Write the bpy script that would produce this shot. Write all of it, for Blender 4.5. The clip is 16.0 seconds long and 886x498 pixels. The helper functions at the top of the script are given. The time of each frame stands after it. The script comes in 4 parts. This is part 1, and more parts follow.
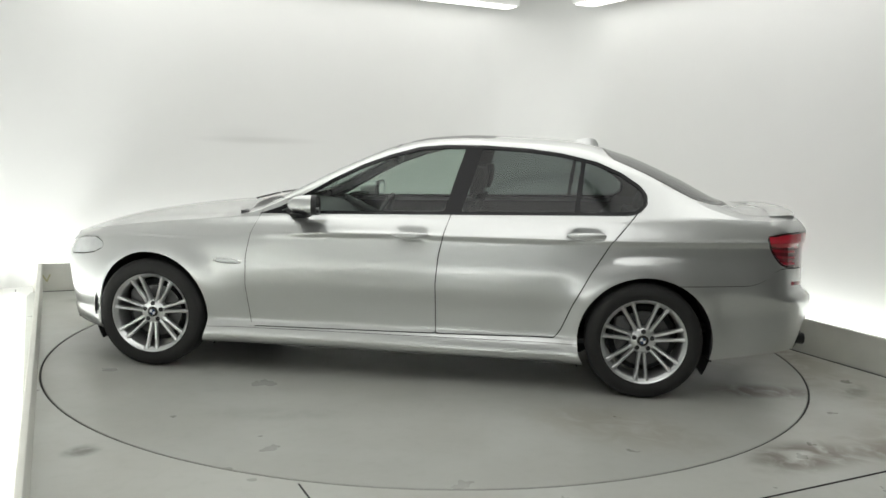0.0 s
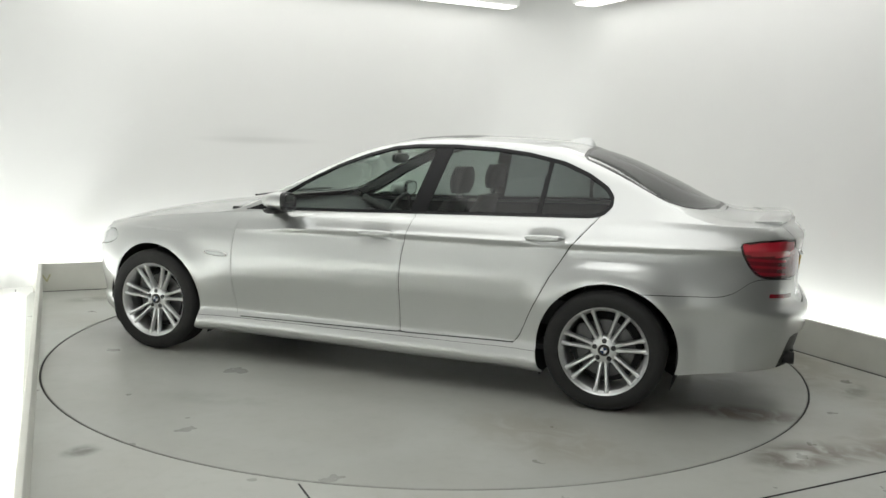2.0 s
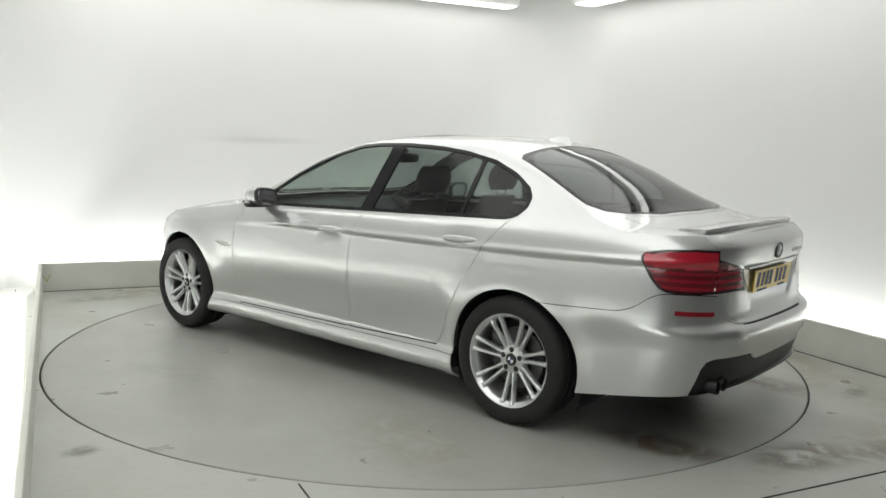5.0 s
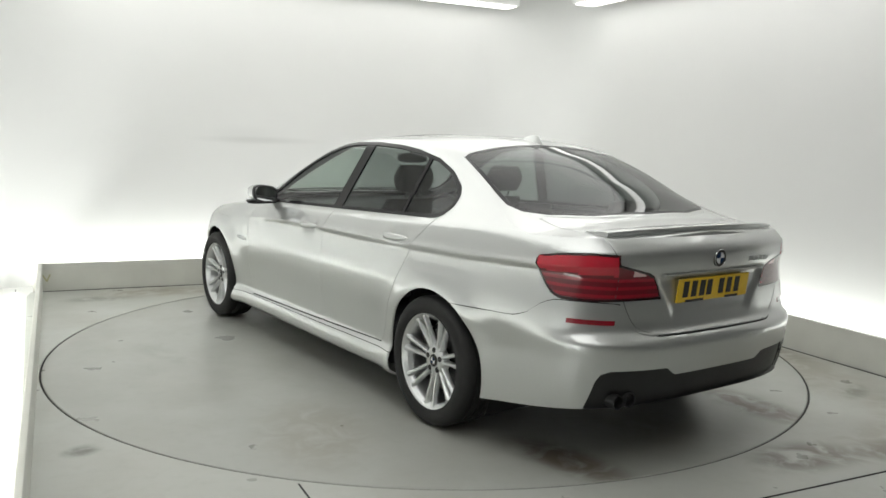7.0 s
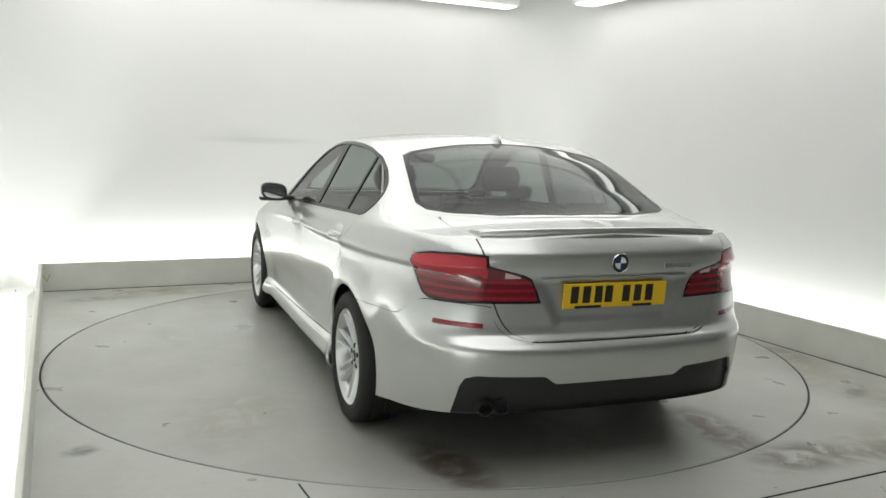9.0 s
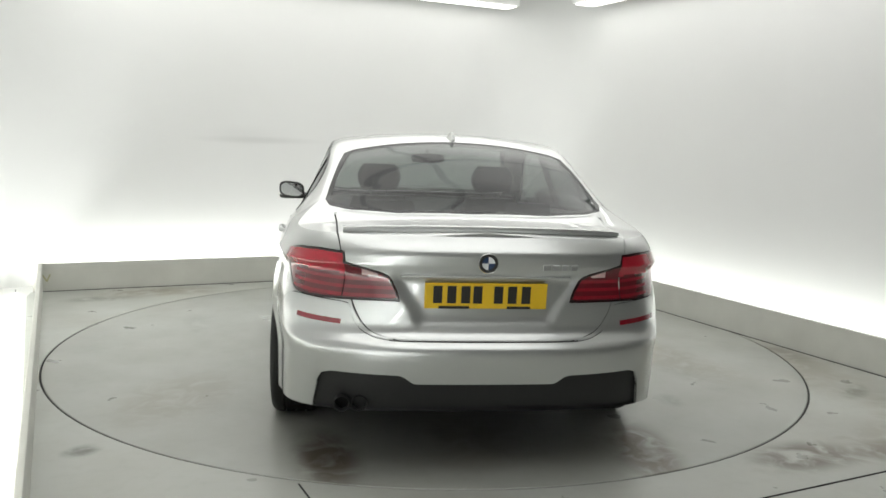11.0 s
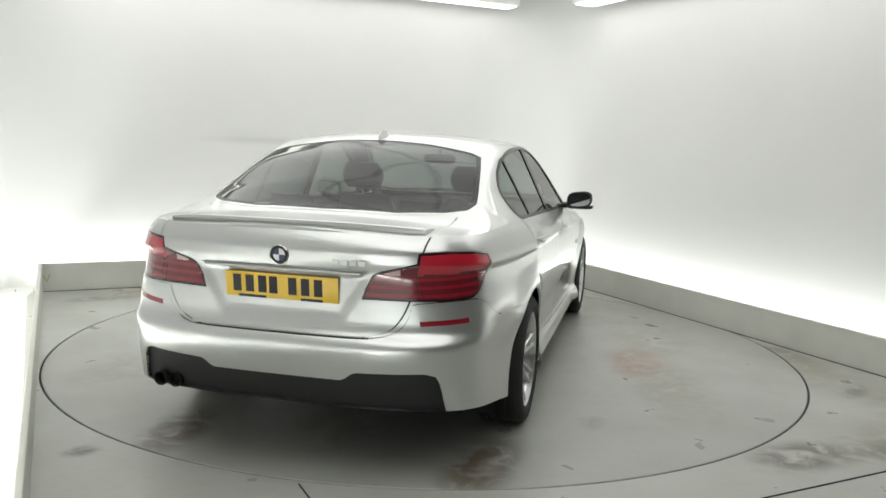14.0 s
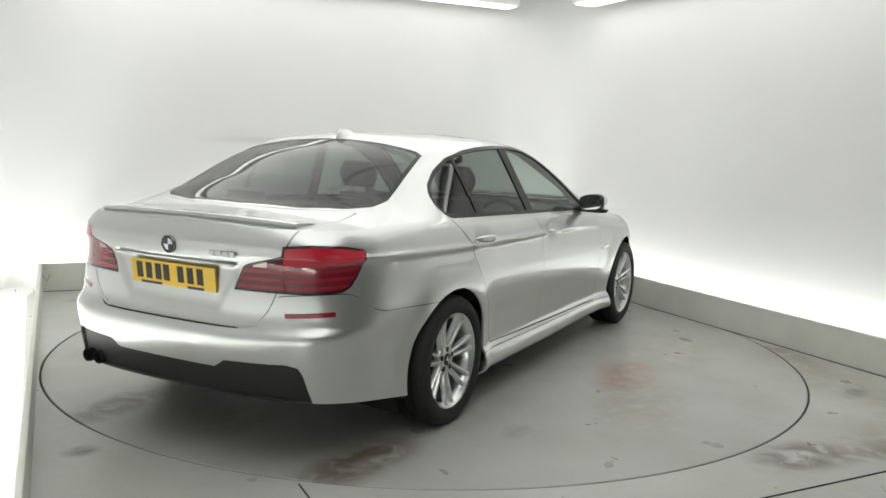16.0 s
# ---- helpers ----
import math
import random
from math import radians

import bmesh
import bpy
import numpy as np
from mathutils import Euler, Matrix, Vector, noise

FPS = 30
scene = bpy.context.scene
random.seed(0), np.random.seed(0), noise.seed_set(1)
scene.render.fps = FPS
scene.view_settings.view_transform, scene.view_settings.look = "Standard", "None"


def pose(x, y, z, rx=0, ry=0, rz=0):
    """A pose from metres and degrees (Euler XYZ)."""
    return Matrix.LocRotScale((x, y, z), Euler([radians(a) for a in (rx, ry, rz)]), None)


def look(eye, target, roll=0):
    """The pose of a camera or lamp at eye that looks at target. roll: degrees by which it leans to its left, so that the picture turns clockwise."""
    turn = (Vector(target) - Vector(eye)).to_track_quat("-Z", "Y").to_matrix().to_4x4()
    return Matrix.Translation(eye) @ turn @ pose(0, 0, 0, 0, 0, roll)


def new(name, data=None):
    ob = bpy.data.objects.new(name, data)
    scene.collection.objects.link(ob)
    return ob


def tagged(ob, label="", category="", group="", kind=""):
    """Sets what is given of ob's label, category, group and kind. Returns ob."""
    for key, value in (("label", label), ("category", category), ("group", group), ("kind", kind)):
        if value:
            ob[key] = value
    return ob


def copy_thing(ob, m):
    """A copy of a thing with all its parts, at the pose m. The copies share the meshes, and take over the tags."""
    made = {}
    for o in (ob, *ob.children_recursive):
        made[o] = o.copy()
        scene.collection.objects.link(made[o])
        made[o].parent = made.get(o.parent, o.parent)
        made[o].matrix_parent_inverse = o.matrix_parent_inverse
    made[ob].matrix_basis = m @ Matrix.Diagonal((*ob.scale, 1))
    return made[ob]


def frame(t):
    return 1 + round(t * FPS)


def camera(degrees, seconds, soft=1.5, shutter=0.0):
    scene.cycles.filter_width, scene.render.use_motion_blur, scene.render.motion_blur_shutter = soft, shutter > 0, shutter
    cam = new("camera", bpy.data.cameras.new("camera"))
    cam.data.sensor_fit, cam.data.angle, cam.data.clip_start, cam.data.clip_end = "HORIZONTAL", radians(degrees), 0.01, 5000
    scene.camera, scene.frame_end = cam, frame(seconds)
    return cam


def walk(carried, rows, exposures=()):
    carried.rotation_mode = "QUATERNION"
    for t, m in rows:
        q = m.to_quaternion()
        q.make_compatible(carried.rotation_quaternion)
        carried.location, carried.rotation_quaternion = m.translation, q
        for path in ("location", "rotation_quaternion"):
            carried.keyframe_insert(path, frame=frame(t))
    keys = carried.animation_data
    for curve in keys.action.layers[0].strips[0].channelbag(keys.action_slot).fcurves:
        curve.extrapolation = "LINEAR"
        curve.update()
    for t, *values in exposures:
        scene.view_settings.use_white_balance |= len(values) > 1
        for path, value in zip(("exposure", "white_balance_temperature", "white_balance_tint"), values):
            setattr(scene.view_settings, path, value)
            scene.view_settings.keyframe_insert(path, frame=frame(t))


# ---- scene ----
# The camera stands still on a stand in the corner of a photo booth.
cam = camera(56.04, 16.0, soft=1.6)
EYE = (0.0, -5.773, 1.439)
VIEW = look(EYE, (EYE[0] + 0.01427, EYE[1] + 1.0, EYE[2] - 0.13206), 1.885)
walk(cam, [(0.0, VIEW), (16.0, VIEW)], [(0.0, 0.0, 6500, 8), (16.0, 0.0, 6500, 8)])

# ---- light ----
world = bpy.data.worlds.new("World")
scene.world = world
world.use_nodes = True
world.node_tree.nodes["Background"].inputs[0].default_value = (0.9, 0.95, 1.0, 1)
world.node_tree.nodes["Background"].inputs[1].default_value = 0.05

BOOTH = 25.4                      # turn of the booth about the table's axis, degrees
HALF = 2.49                       # half width of the floor between the kerbs
BACK = 2.82                       # from the axis to the rear kerb
FRONT = -2.825                    # from the axis to the front edge of the sunken floor
GAP = 0.30                        # from kerb face to wall
TOP = 3.03                        # ceiling height
booth = pose(0, 0, -0.012, 0, 0, BOOTH)
TABLE = (0.0, 0.04)               # centre of the round hole in the floor


def area_lamp(name, m, sx, sy, watts, colour):
    data = bpy.data.lights.new(name, "AREA")
    data.shape, data.size, data.size_y = "RECTANGLE", sx, sy
    data.energy, data.color = watts, colour
    ob = new(name, data)
    ob.matrix_basis = booth @ m
    return ob


WARM = (1.0, 0.99, 1.0)
COOL = (0.975, 1.0, 0.985)
# strip lights under the ceiling along the walls: centre u, v, turn, length, drop below the ceiling
STRIPS = ((-0.10, BACK + 0.06, 0, 4.7, 0.03), (HALF + 0.06, -0.30, 90, 4.5, 0.09))
# unseen soft fill panels added across the ceiling: centre u, v, power
PANELS = ((-1.16, 1.42, 14), (1.16, 1.42, 14), (-1.16, -1.10, 15), (1.16, -1.10, 16), (-1.16, -3.62, 21))
for u, v, turn, length, drop in STRIPS:
    area_lamp("strip_lamp", pose(u, v, TOP - 0.125 - drop, 0, 0, turn), length, 0.2, 3, WARM)
for u, v, watts in PANELS:
    area_lamp("panel_lamp", pose(u, v, TOP - 0.035), 2.32, 2.52, watts, WARM)
# tubes laid in the trough behind the kerbs, shining up the walls
TROUGHS = ((0.0, BACK + 0.16, 0, 4.9, 32), (HALF + 0.16, -0.1, 90, 5.6, 23), (-HALF - 0.16, -1.75, 90, 8.9, 64))
for u, v, turn, length, watts in TROUGHS:
    area_lamp("trough_lamp", pose(u, v, 0.04, 180, 0, turn), length, 0.10, watts, COOL)


# ---- materials ----
def material(name, colour, rough=0.5, metal=0.0, coat=0.0, emit=0.0, grain=0.0, scale=8.0, bump=0.0, bump_scale=60.0,
             second=None, coords="Object", spec=0.5, coat_rough=0.04):
    mat = bpy.data.materials.new(name)
    mat.use_nodes = True
    nt = mat.node_tree
    b = nt.nodes["Principled BSDF"]
    b.inputs["Base Color"].default_value = (*colour, 1)
    b.inputs["Roughness"].default_value = rough
    b.inputs["Metallic"].default_value = metal
    b.inputs["Coat Weight"].default_value = coat
    b.inputs["Coat Roughness"].default_value = coat_rough
    b.inputs["Specular IOR Level"].default_value = spec
    if emit:
        b.inputs["Emission Color"].default_value = (*colour, 1)
        b.inputs["Emission Strength"].default_value = emit
    tc = nt.nodes.new("ShaderNodeTexCoord")
    if grain:
        tex = nt.nodes.new("ShaderNodeTexNoise")
        tex.inputs["Scale"].default_value, tex.inputs["Detail"].default_value = scale, 6
        nt.links.new(tc.outputs[coords], tex.inputs["Vector"])
        big = nt.nodes.new("ShaderNodeTexNoise")
        big.inputs["Scale"].default_value, big.inputs["Detail"].default_value = scale * 0.13, 3
        nt.links.new(tc.outputs[coords], big.inputs["Vector"])
        add = nt.nodes.new("ShaderNodeMath")
        add.operation = "ADD"
        nt.links.new(tex.outputs[0], add.inputs[0])
        nt.links.new(big.outputs[0], add.inputs[1])
        ramp = nt.nodes.new("ShaderNodeMapRange")
        ramp.inputs[1].default_value, ramp.inputs[2].default_value = 0.7, 1.3
        nt.links.new(add.outputs[0], ramp.inputs[0])
        mix = nt.nodes.new("ShaderNodeMix")
        mix.data_type = "RGBA"
        nt.links.new(ramp.outputs[0], mix.inputs[0])
        lo = second or tuple(c * (1 - grain) for c in colour)
        mix.inputs[6].default_value, mix.inputs[7].default_value = (*lo, 1), (*colour, 1)
        nt.links.new(mix.outputs[2], b.inputs["Base Color"])
    if bump:
        bt = nt.nodes.new("ShaderNodeTexNoise")
        bt.inputs["Scale"].default_value, bt.inputs["Detail"].default_value = bump_scale, 4
        nt.links.new(tc.outputs[coords], bt.inputs["Vector"])
        bn = nt.nodes.new("ShaderNodeBump")
        bn.inputs["Strength"].default_value, bn.inputs["Distance"].default_value = bump, 0.004
        nt.links.new(bt.outputs[0], bn.inputs["Height"])
        nt.links.new(bn.outputs[0], b.inputs["Normal"])
    return mat


def glass_material(name, tint, rough=0.02):
    """Thin tinted pane: clear sheet, darkened by its tint, with a sharp reflection."""
    mat = bpy.data.materials.new(name)
    mat.use_nodes = True
    nt = mat.node_tree
    nt.nodes.remove(nt.nodes["Principled BSDF"])
    tr, gl, mx, lw, pw, ma = (nt.nodes.new(k) for k in ("ShaderNodeBsdfTransparent", "ShaderNodeBsdfGlossy", "ShaderNodeMixShader", "ShaderNodeLayerWeight", "ShaderNodeMath", "ShaderNodeMath"))
    tr.inputs[0].default_value = (*tint, 1)
    gl.inputs["Roughness"].default_value = rough
    lw.inputs[0].default_value = 0.5
    # gloss: 4.2 % head on, rising steeply towards grazing
    pw.operation, ma.operation = "POWER", "MULTIPLY_ADD"
    pw.inputs[1].default_value, ma.inputs[1].default_value, ma.inputs[2].default_value = 4.5, 0.90, 0.042
    nt.links.new(lw.outputs["Facing"], pw.inputs[0])
    nt.links.new(pw.outputs[0], ma.inputs[0])
    nt.links.new(ma.outputs[0], mx.inputs[0])
    nt.links.new(tr.outputs[0], mx.inputs[1])
    nt.links.new(gl.outputs[0], mx.inputs[2])
    nt.links.new(mx.outputs[0], nt.nodes["Material Output"].inputs[0])
    return mat


M_WALL = material("white painted wall", (0.70, 0.70, 0.69), 0.75, grain=0.03, scale=1.5, bump=0.05, bump_scale=40)
M_CEIL = material("white ceiling", (0.8, 0.8, 0.78), 0.8, grain=0.02, scale=2)
M_KERB = material("grey white kerb paint", (0.62, 0.62, 0.57), 0.55, grain=0.12, scale=5, bump=0.1)
M_TROUGH = material("trough paint", (0.8, 0.8, 0.78), 0.7, grain=0.03)
M_DIFF = material("glowing diffuser", (1.0, 0.99, 0.95), 0.5, emit=1.5)
M_HALL = material("dark grey hall stand-in", (0.14, 0.14, 0.135), 0.8, grain=0.06, scale=2)
M_SOFT = material("softly glowing fill panel", (1.0, 0.99, 0.95), 0.5, emit=0.25)
M_TICK = material("faded yellow mark", (0.50, 0.48, 0.28), 0.6, grain=0.3, scale=60)
M_TUBE = material("glowing tube", (0.98, 1.0, 0.98), 0.5, emit=6.0)
M_DARK = material("dark joint", (0.02, 0.02, 0.018), 0.8, grain=0.3)


def floor_material(name, spots, table=False):
    """Grey-green floor paint: worn, scuffed, with the stains of tyres at the given spots (x, y, radius, colour, strength)."""
    mat = bpy.data.materials.new(name)
    mat.use_nodes = True
    nt = mat.node_tree
    b = nt.nodes["Principled BSDF"]
    tc = nt.nodes.new("ShaderNodeTexCoord")

    def noise_tex(scale, detail, warp=0.0):
        n = nt.nodes.new("ShaderNodeTexNoise")
        n.inputs["Scale"].default_value, n.inputs["Detail"].default_value, n.inputs["Distortion"].default_value = scale, detail, warp
        nt.links.new(tc.outputs["Object"], n.inputs["Vector"])
        return n.outputs[0]

    def mapped(src, lo, hi):
        m = nt.nodes.new("ShaderNodeMapRange")
        m.inputs[1].default_value, m.inputs[2].default_value = lo, hi
        nt.links.new(src, m.inputs[0])
        return m.outputs[0]

    def mixed(fac, a, c):
        m = nt.nodes.new("ShaderNodeMix")
        m.data_type = "RGBA"
        nt.links.new(fac, m.inputs[0])
        if isinstance(a, tuple):
            m.inputs[6].default_value = (*a, 1)
        else:
            nt.links.new(a, m.inputs[6])
        m.inputs[7].default_value = (*c, 1)
        return m.outputs[2]

    def times(a, k):
        m = nt.nodes.new("ShaderNodeMath")
        m.operation = "MULTIPLY"
        nt.links.new(a, m.inputs[0])
        if isinstance(k, float):
            m.inputs[1].default_value = k
        else:
            nt.links.new(k, m.inputs[1])
        return m.outputs[0]

    k = 0.87 if table else 1.0                 # table base colour 13 % darker, partly for the car's soft shadow
    col = mixed(mapped(noise_tex(1.1, 5, 0.6), 0.36, 0.68), (0.425 * k, 0.437 * k, 0.405 * k), (0.385 * k, 0.388 * k, 0.352 * k))
    col = mixed(times(mapped(noise_tex(14, 6), 0.5, 0.8), 0.16), col, (0.24, 0.235, 0.195))
    ragged = mapped(noise_tex(6.0, 7, 1.2), 0.30, 0.56)
    for x, y, rx, ry, turn, colour, strength in spots:
        mp = nt.nodes.new("ShaderNodeMapping")
        mp.vector_type = "TEXTURE"
        mp.inputs["Location"].default_value = (x, y, 0)
        mp.inputs["Rotation"].default_value = (0, 0, radians(turn))
        mp.inputs["Scale"].default_value = (rx, ry, 5)
        nt.links.new(tc.outputs["Object"], mp.inputs["Vector"])
        ln = nt.nodes.new("ShaderNodeVectorMath")
        ln.operation = "LENGTH"
        nt.links.new(mp.outputs[0], ln.inputs[0])
        near = nt.nodes.new("ShaderNodeMapRange")
        near.interpolation_type = "SMOOTHSTEP"
        near.inputs[1].default_value, near.inputs[2].default_value = 1.0, 0.25
        nt.links.new(ln.outputs["Value"], near.inputs[0])
        col = mixed(times(times(near.outputs[0], ragged), strength), col, colour)
    nt.links.new(col, b.inputs["Base Color"])
    nt.links.new(mapped(noise_tex(3.0, 4), -0.5, 2.5), b.inputs["Roughness"])
    b.inputs["Specular IOR Level"].default_value = 0.45
    bn = nt.nodes.new("ShaderNodeBump")
    bn.inputs["Strength"].default_value, bn.inputs["Distance"].default_value = 0.06, 0.004
    nt.links.new(noise_tex(70, 4), bn.inputs["Height"])
    nt.links.new(bn.outputs[0], b.inputs["Normal"])
    return mat


BROWN, RUST, GREY, TAN = (0.11, 0.085, 0.06), (0.28, 0.14, 0.10), (0.15, 0.15, 0.125), (0.24, 0.215, 0.165)
M_TABLE = floor_material("worn turntable paint", [
    (-2.12, 0.68, 0.50, 0.20, 8, BROWN, 0.95), (-2.08, -0.83, 0.55, 0.22, -6, BROWN, 0.95), (0.0, -1.45, 0.55, 0.28, 5, RUST, 0.75), (-0.5, -1.7, 0.8, 0.35, 15, TAN, 0.6),
    (-1.32, -1.27, 0.16, 0.1, 0, GREY, 0.44), (1.3, -0.9, 0.8, 0.25, 0, GREY, 0.28), (1.3, 0.9, 0.8, 0.25, 0, GREY, 0.28), (-0.9, -1.6, 0.5, 0.12, 20, GREY, 0.19),
    (0.9, -1.5, 1.0, 0.5, 10, TAN, 0.5), (-1.2, 1.5, 0.7, 0.4, -20, TAN, 0.5), (0.6, 1.7, 0.5, 0.14, 10, GREY, 0.22), (-1.9, 0.0, 0.5, 0.35, 0, TAN, 0.5)], True)
M_FLOOR = floor_material("worn floor paint", [
    (0.80, -2.55, 0.42, 0.22, 2, BROWN, 0.95), (1.35, -2.65, 0.5, 0.16, 0, BROWN, 0.8), (-2.32, -1.27, 0.12, 0.09, 30, GREY, 1.0), (2.05, -2.3, 0.5, 0.4, 30, TAN, 0.8),
    (-2.0, 2.35, 0.4, 0.16, 0, GREY, 0.7), (-1.5, 2.55, 0.8, 0.3, 0, TAN, 0.8), (2.0, -1.9, 0.25, 0.1, 30, GREY, 0.8), (2.33, -1.0, 0.4, 0.14, 90, BROWN, 0.6), (1.9, 2.2, 0.6, 0.4, 0, TAN, 0.7),
    (2.1, -1.3, 1.0, 0.5, 70, TAN, 0.55), (1.6, -2.55, 1.0, 0.35, 5, TAN, 0.55)])


def tinted_patch(mat, x, y, z, rx, ry, rz, colour, strength):
    """A faint soft-edged patch of another colour on a wall, at a place of its own."""
    nt = mat.node_tree
    b = nt.nodes["Principled BSDF"]
    tc, mp, ln, near, mx = (nt.nodes.new(k) for k in ("ShaderNodeTexCoord", "ShaderNodeMapping", "ShaderNodeVectorMath", "ShaderNodeMapRange", "ShaderNodeMix"))
    mp.vector_type, ln.operation, near.interpolation_type, mx.data_type = "TEXTURE", "LENGTH", "SMOOTHSTEP", "RGBA"
    mp.inputs["Location"].default_value, mp.inputs["Scale"].default_value = (x, y, z), (rx, ry, rz)
    near.inputs[1].default_value, near.inputs[2].default_value, near.inputs[4].default_value = 1.0, 0.1, strength
    nt.links.new(tc.outputs["Object"], mp.inputs["Vector"])
    nt.links.new(mp.outputs[0], ln.inputs[0])
    nt.links.new(ln.outputs["Value"], near.inputs[0])
    nt.links.new(near.outputs[0], mx.inputs[0])
    nt.links.new(b.inputs["Base Color"].links[0].from_socket, mx.inputs[6])
    mx.inputs[7].default_value = (*colour, 1)
    nt.links.new(mx.outputs[2], b.inputs["Base Color"])


tinted_patch(M_WALL, -0.45, 3.12, 1.38, 0.8, 0.5, 0.05, (0.45, 0.45, 0.44), 0.35)
tinted_patch(M_WALL, -0.60, 3.12, 1.42, 0.5, 0.5, 0.14, (0.5, 0.5, 0.49), 0.2)


# ---- mesh tools ----
def link_mesh(name, verts, faces, mat, parent=None, smooth=True):
    me = bpy.data.meshes.new(name)
    me.from_pydata([tuple(v) for v in verts], [], [tuple(f) for f in faces])
    me.validate()
    me.update()
    me.materials.append(mat)
    if smooth:
        me.polygons.foreach_set("use_smooth", [True] * len(me.polygons))
    ob = new(name, me)
    ob.parent = parent
    return ob


def part(name, bm, mat, parent=None, label="", smooth=False):
    me = bpy.data.meshes.new(name)
    bmesh.ops.recalc_face_normals(bm, faces=bm.faces)
    bm.to_mesh(me)
    bm.free()
    me.materials.append(mat)
    if smooth:
        me.polygons.foreach_set("use_smooth", [True] * len(me.polygons))
        me.set_sharp_from_angle(angle=radians(40))
    ob = new(name, me)
    ob.parent = parent
    if label:
        tagged(ob, label)
    return ob


def box_bm(x0, x1, y0, y1, z0, z1, bevel=0.0, seg=2, bm=None):
    bm = bm or bmesh.new()
    r = bmesh.ops.create_cube(bm, size=1.0)
    for v in r["verts"]:
        v.co = Vector((x0 if v.co.x < 0 else x1, y0 if v.co.y < 0 else y1, z0 if v.co.z < 0 else z1))
    if bevel:
        es = {e for v in r["verts"] for e in v.link_edges}
        bmesh.ops.bevel(bm, geom=list(es), offset=bevel, segments=seg, affect="EDGES", profile=0.5)
    return bm


def rings_bm(rings, close_ends=True, bm=None):
    """Loft through closed rings of equal length."""
    bm = bm or bmesh.new()
    loops = [[bm.verts.new(p) for p in ring] for ring in rings]
    n = len(loops[0])
    for a, b in zip(loops, loops[1:]):
        for i in range(n):
            bm.faces.new((a[i], a[(i + 1) % n], b[(i + 1) % n], b[i]))
    if close_ends:
        bm.faces.new(loops[0][::-1])
        bm.faces.new(loops[-1])
    return bm


def turned_bm(profile, steps=48, axis="y", bm=None, arc=1.0):
    """Lathe: profile of (radius, along) about an axis."""
    bm = bm or bmesh.new()
    cols = []
    n = steps if arc >= 1 else steps + 1
    for i in range(n):
        a = 2 * math.pi * arc * i / steps
        c, s = math.cos(a), math.sin(a)
        if axis == "y":
            cols.append([bm.verts.new((r * c, d, r * s)) for r, d in profile])
        elif axis == "x":
            cols.append([bm.verts.new((d, r * c, r * s)) for r, d in profile])
        else:
            cols.append([bm.verts.new((r * c, r * s, d)) for r, d in profile])
    for i in range(n if arc >= 1 else n - 1):
        a, b = cols[i], cols[(i + 1) % n]
        for j in range(len(profile) - 1):
            bm.faces.new((a[j], b[j], b[j + 1], a[j + 1]))
    return bm


# ---- the booth ----
def booth_part(name, bm, mat, parent=None, label="", smooth=False):
    ob = part(name, bm, mat, parent, label, smooth)
    if parent is None:
        ob.matrix_basis = booth
    return ob


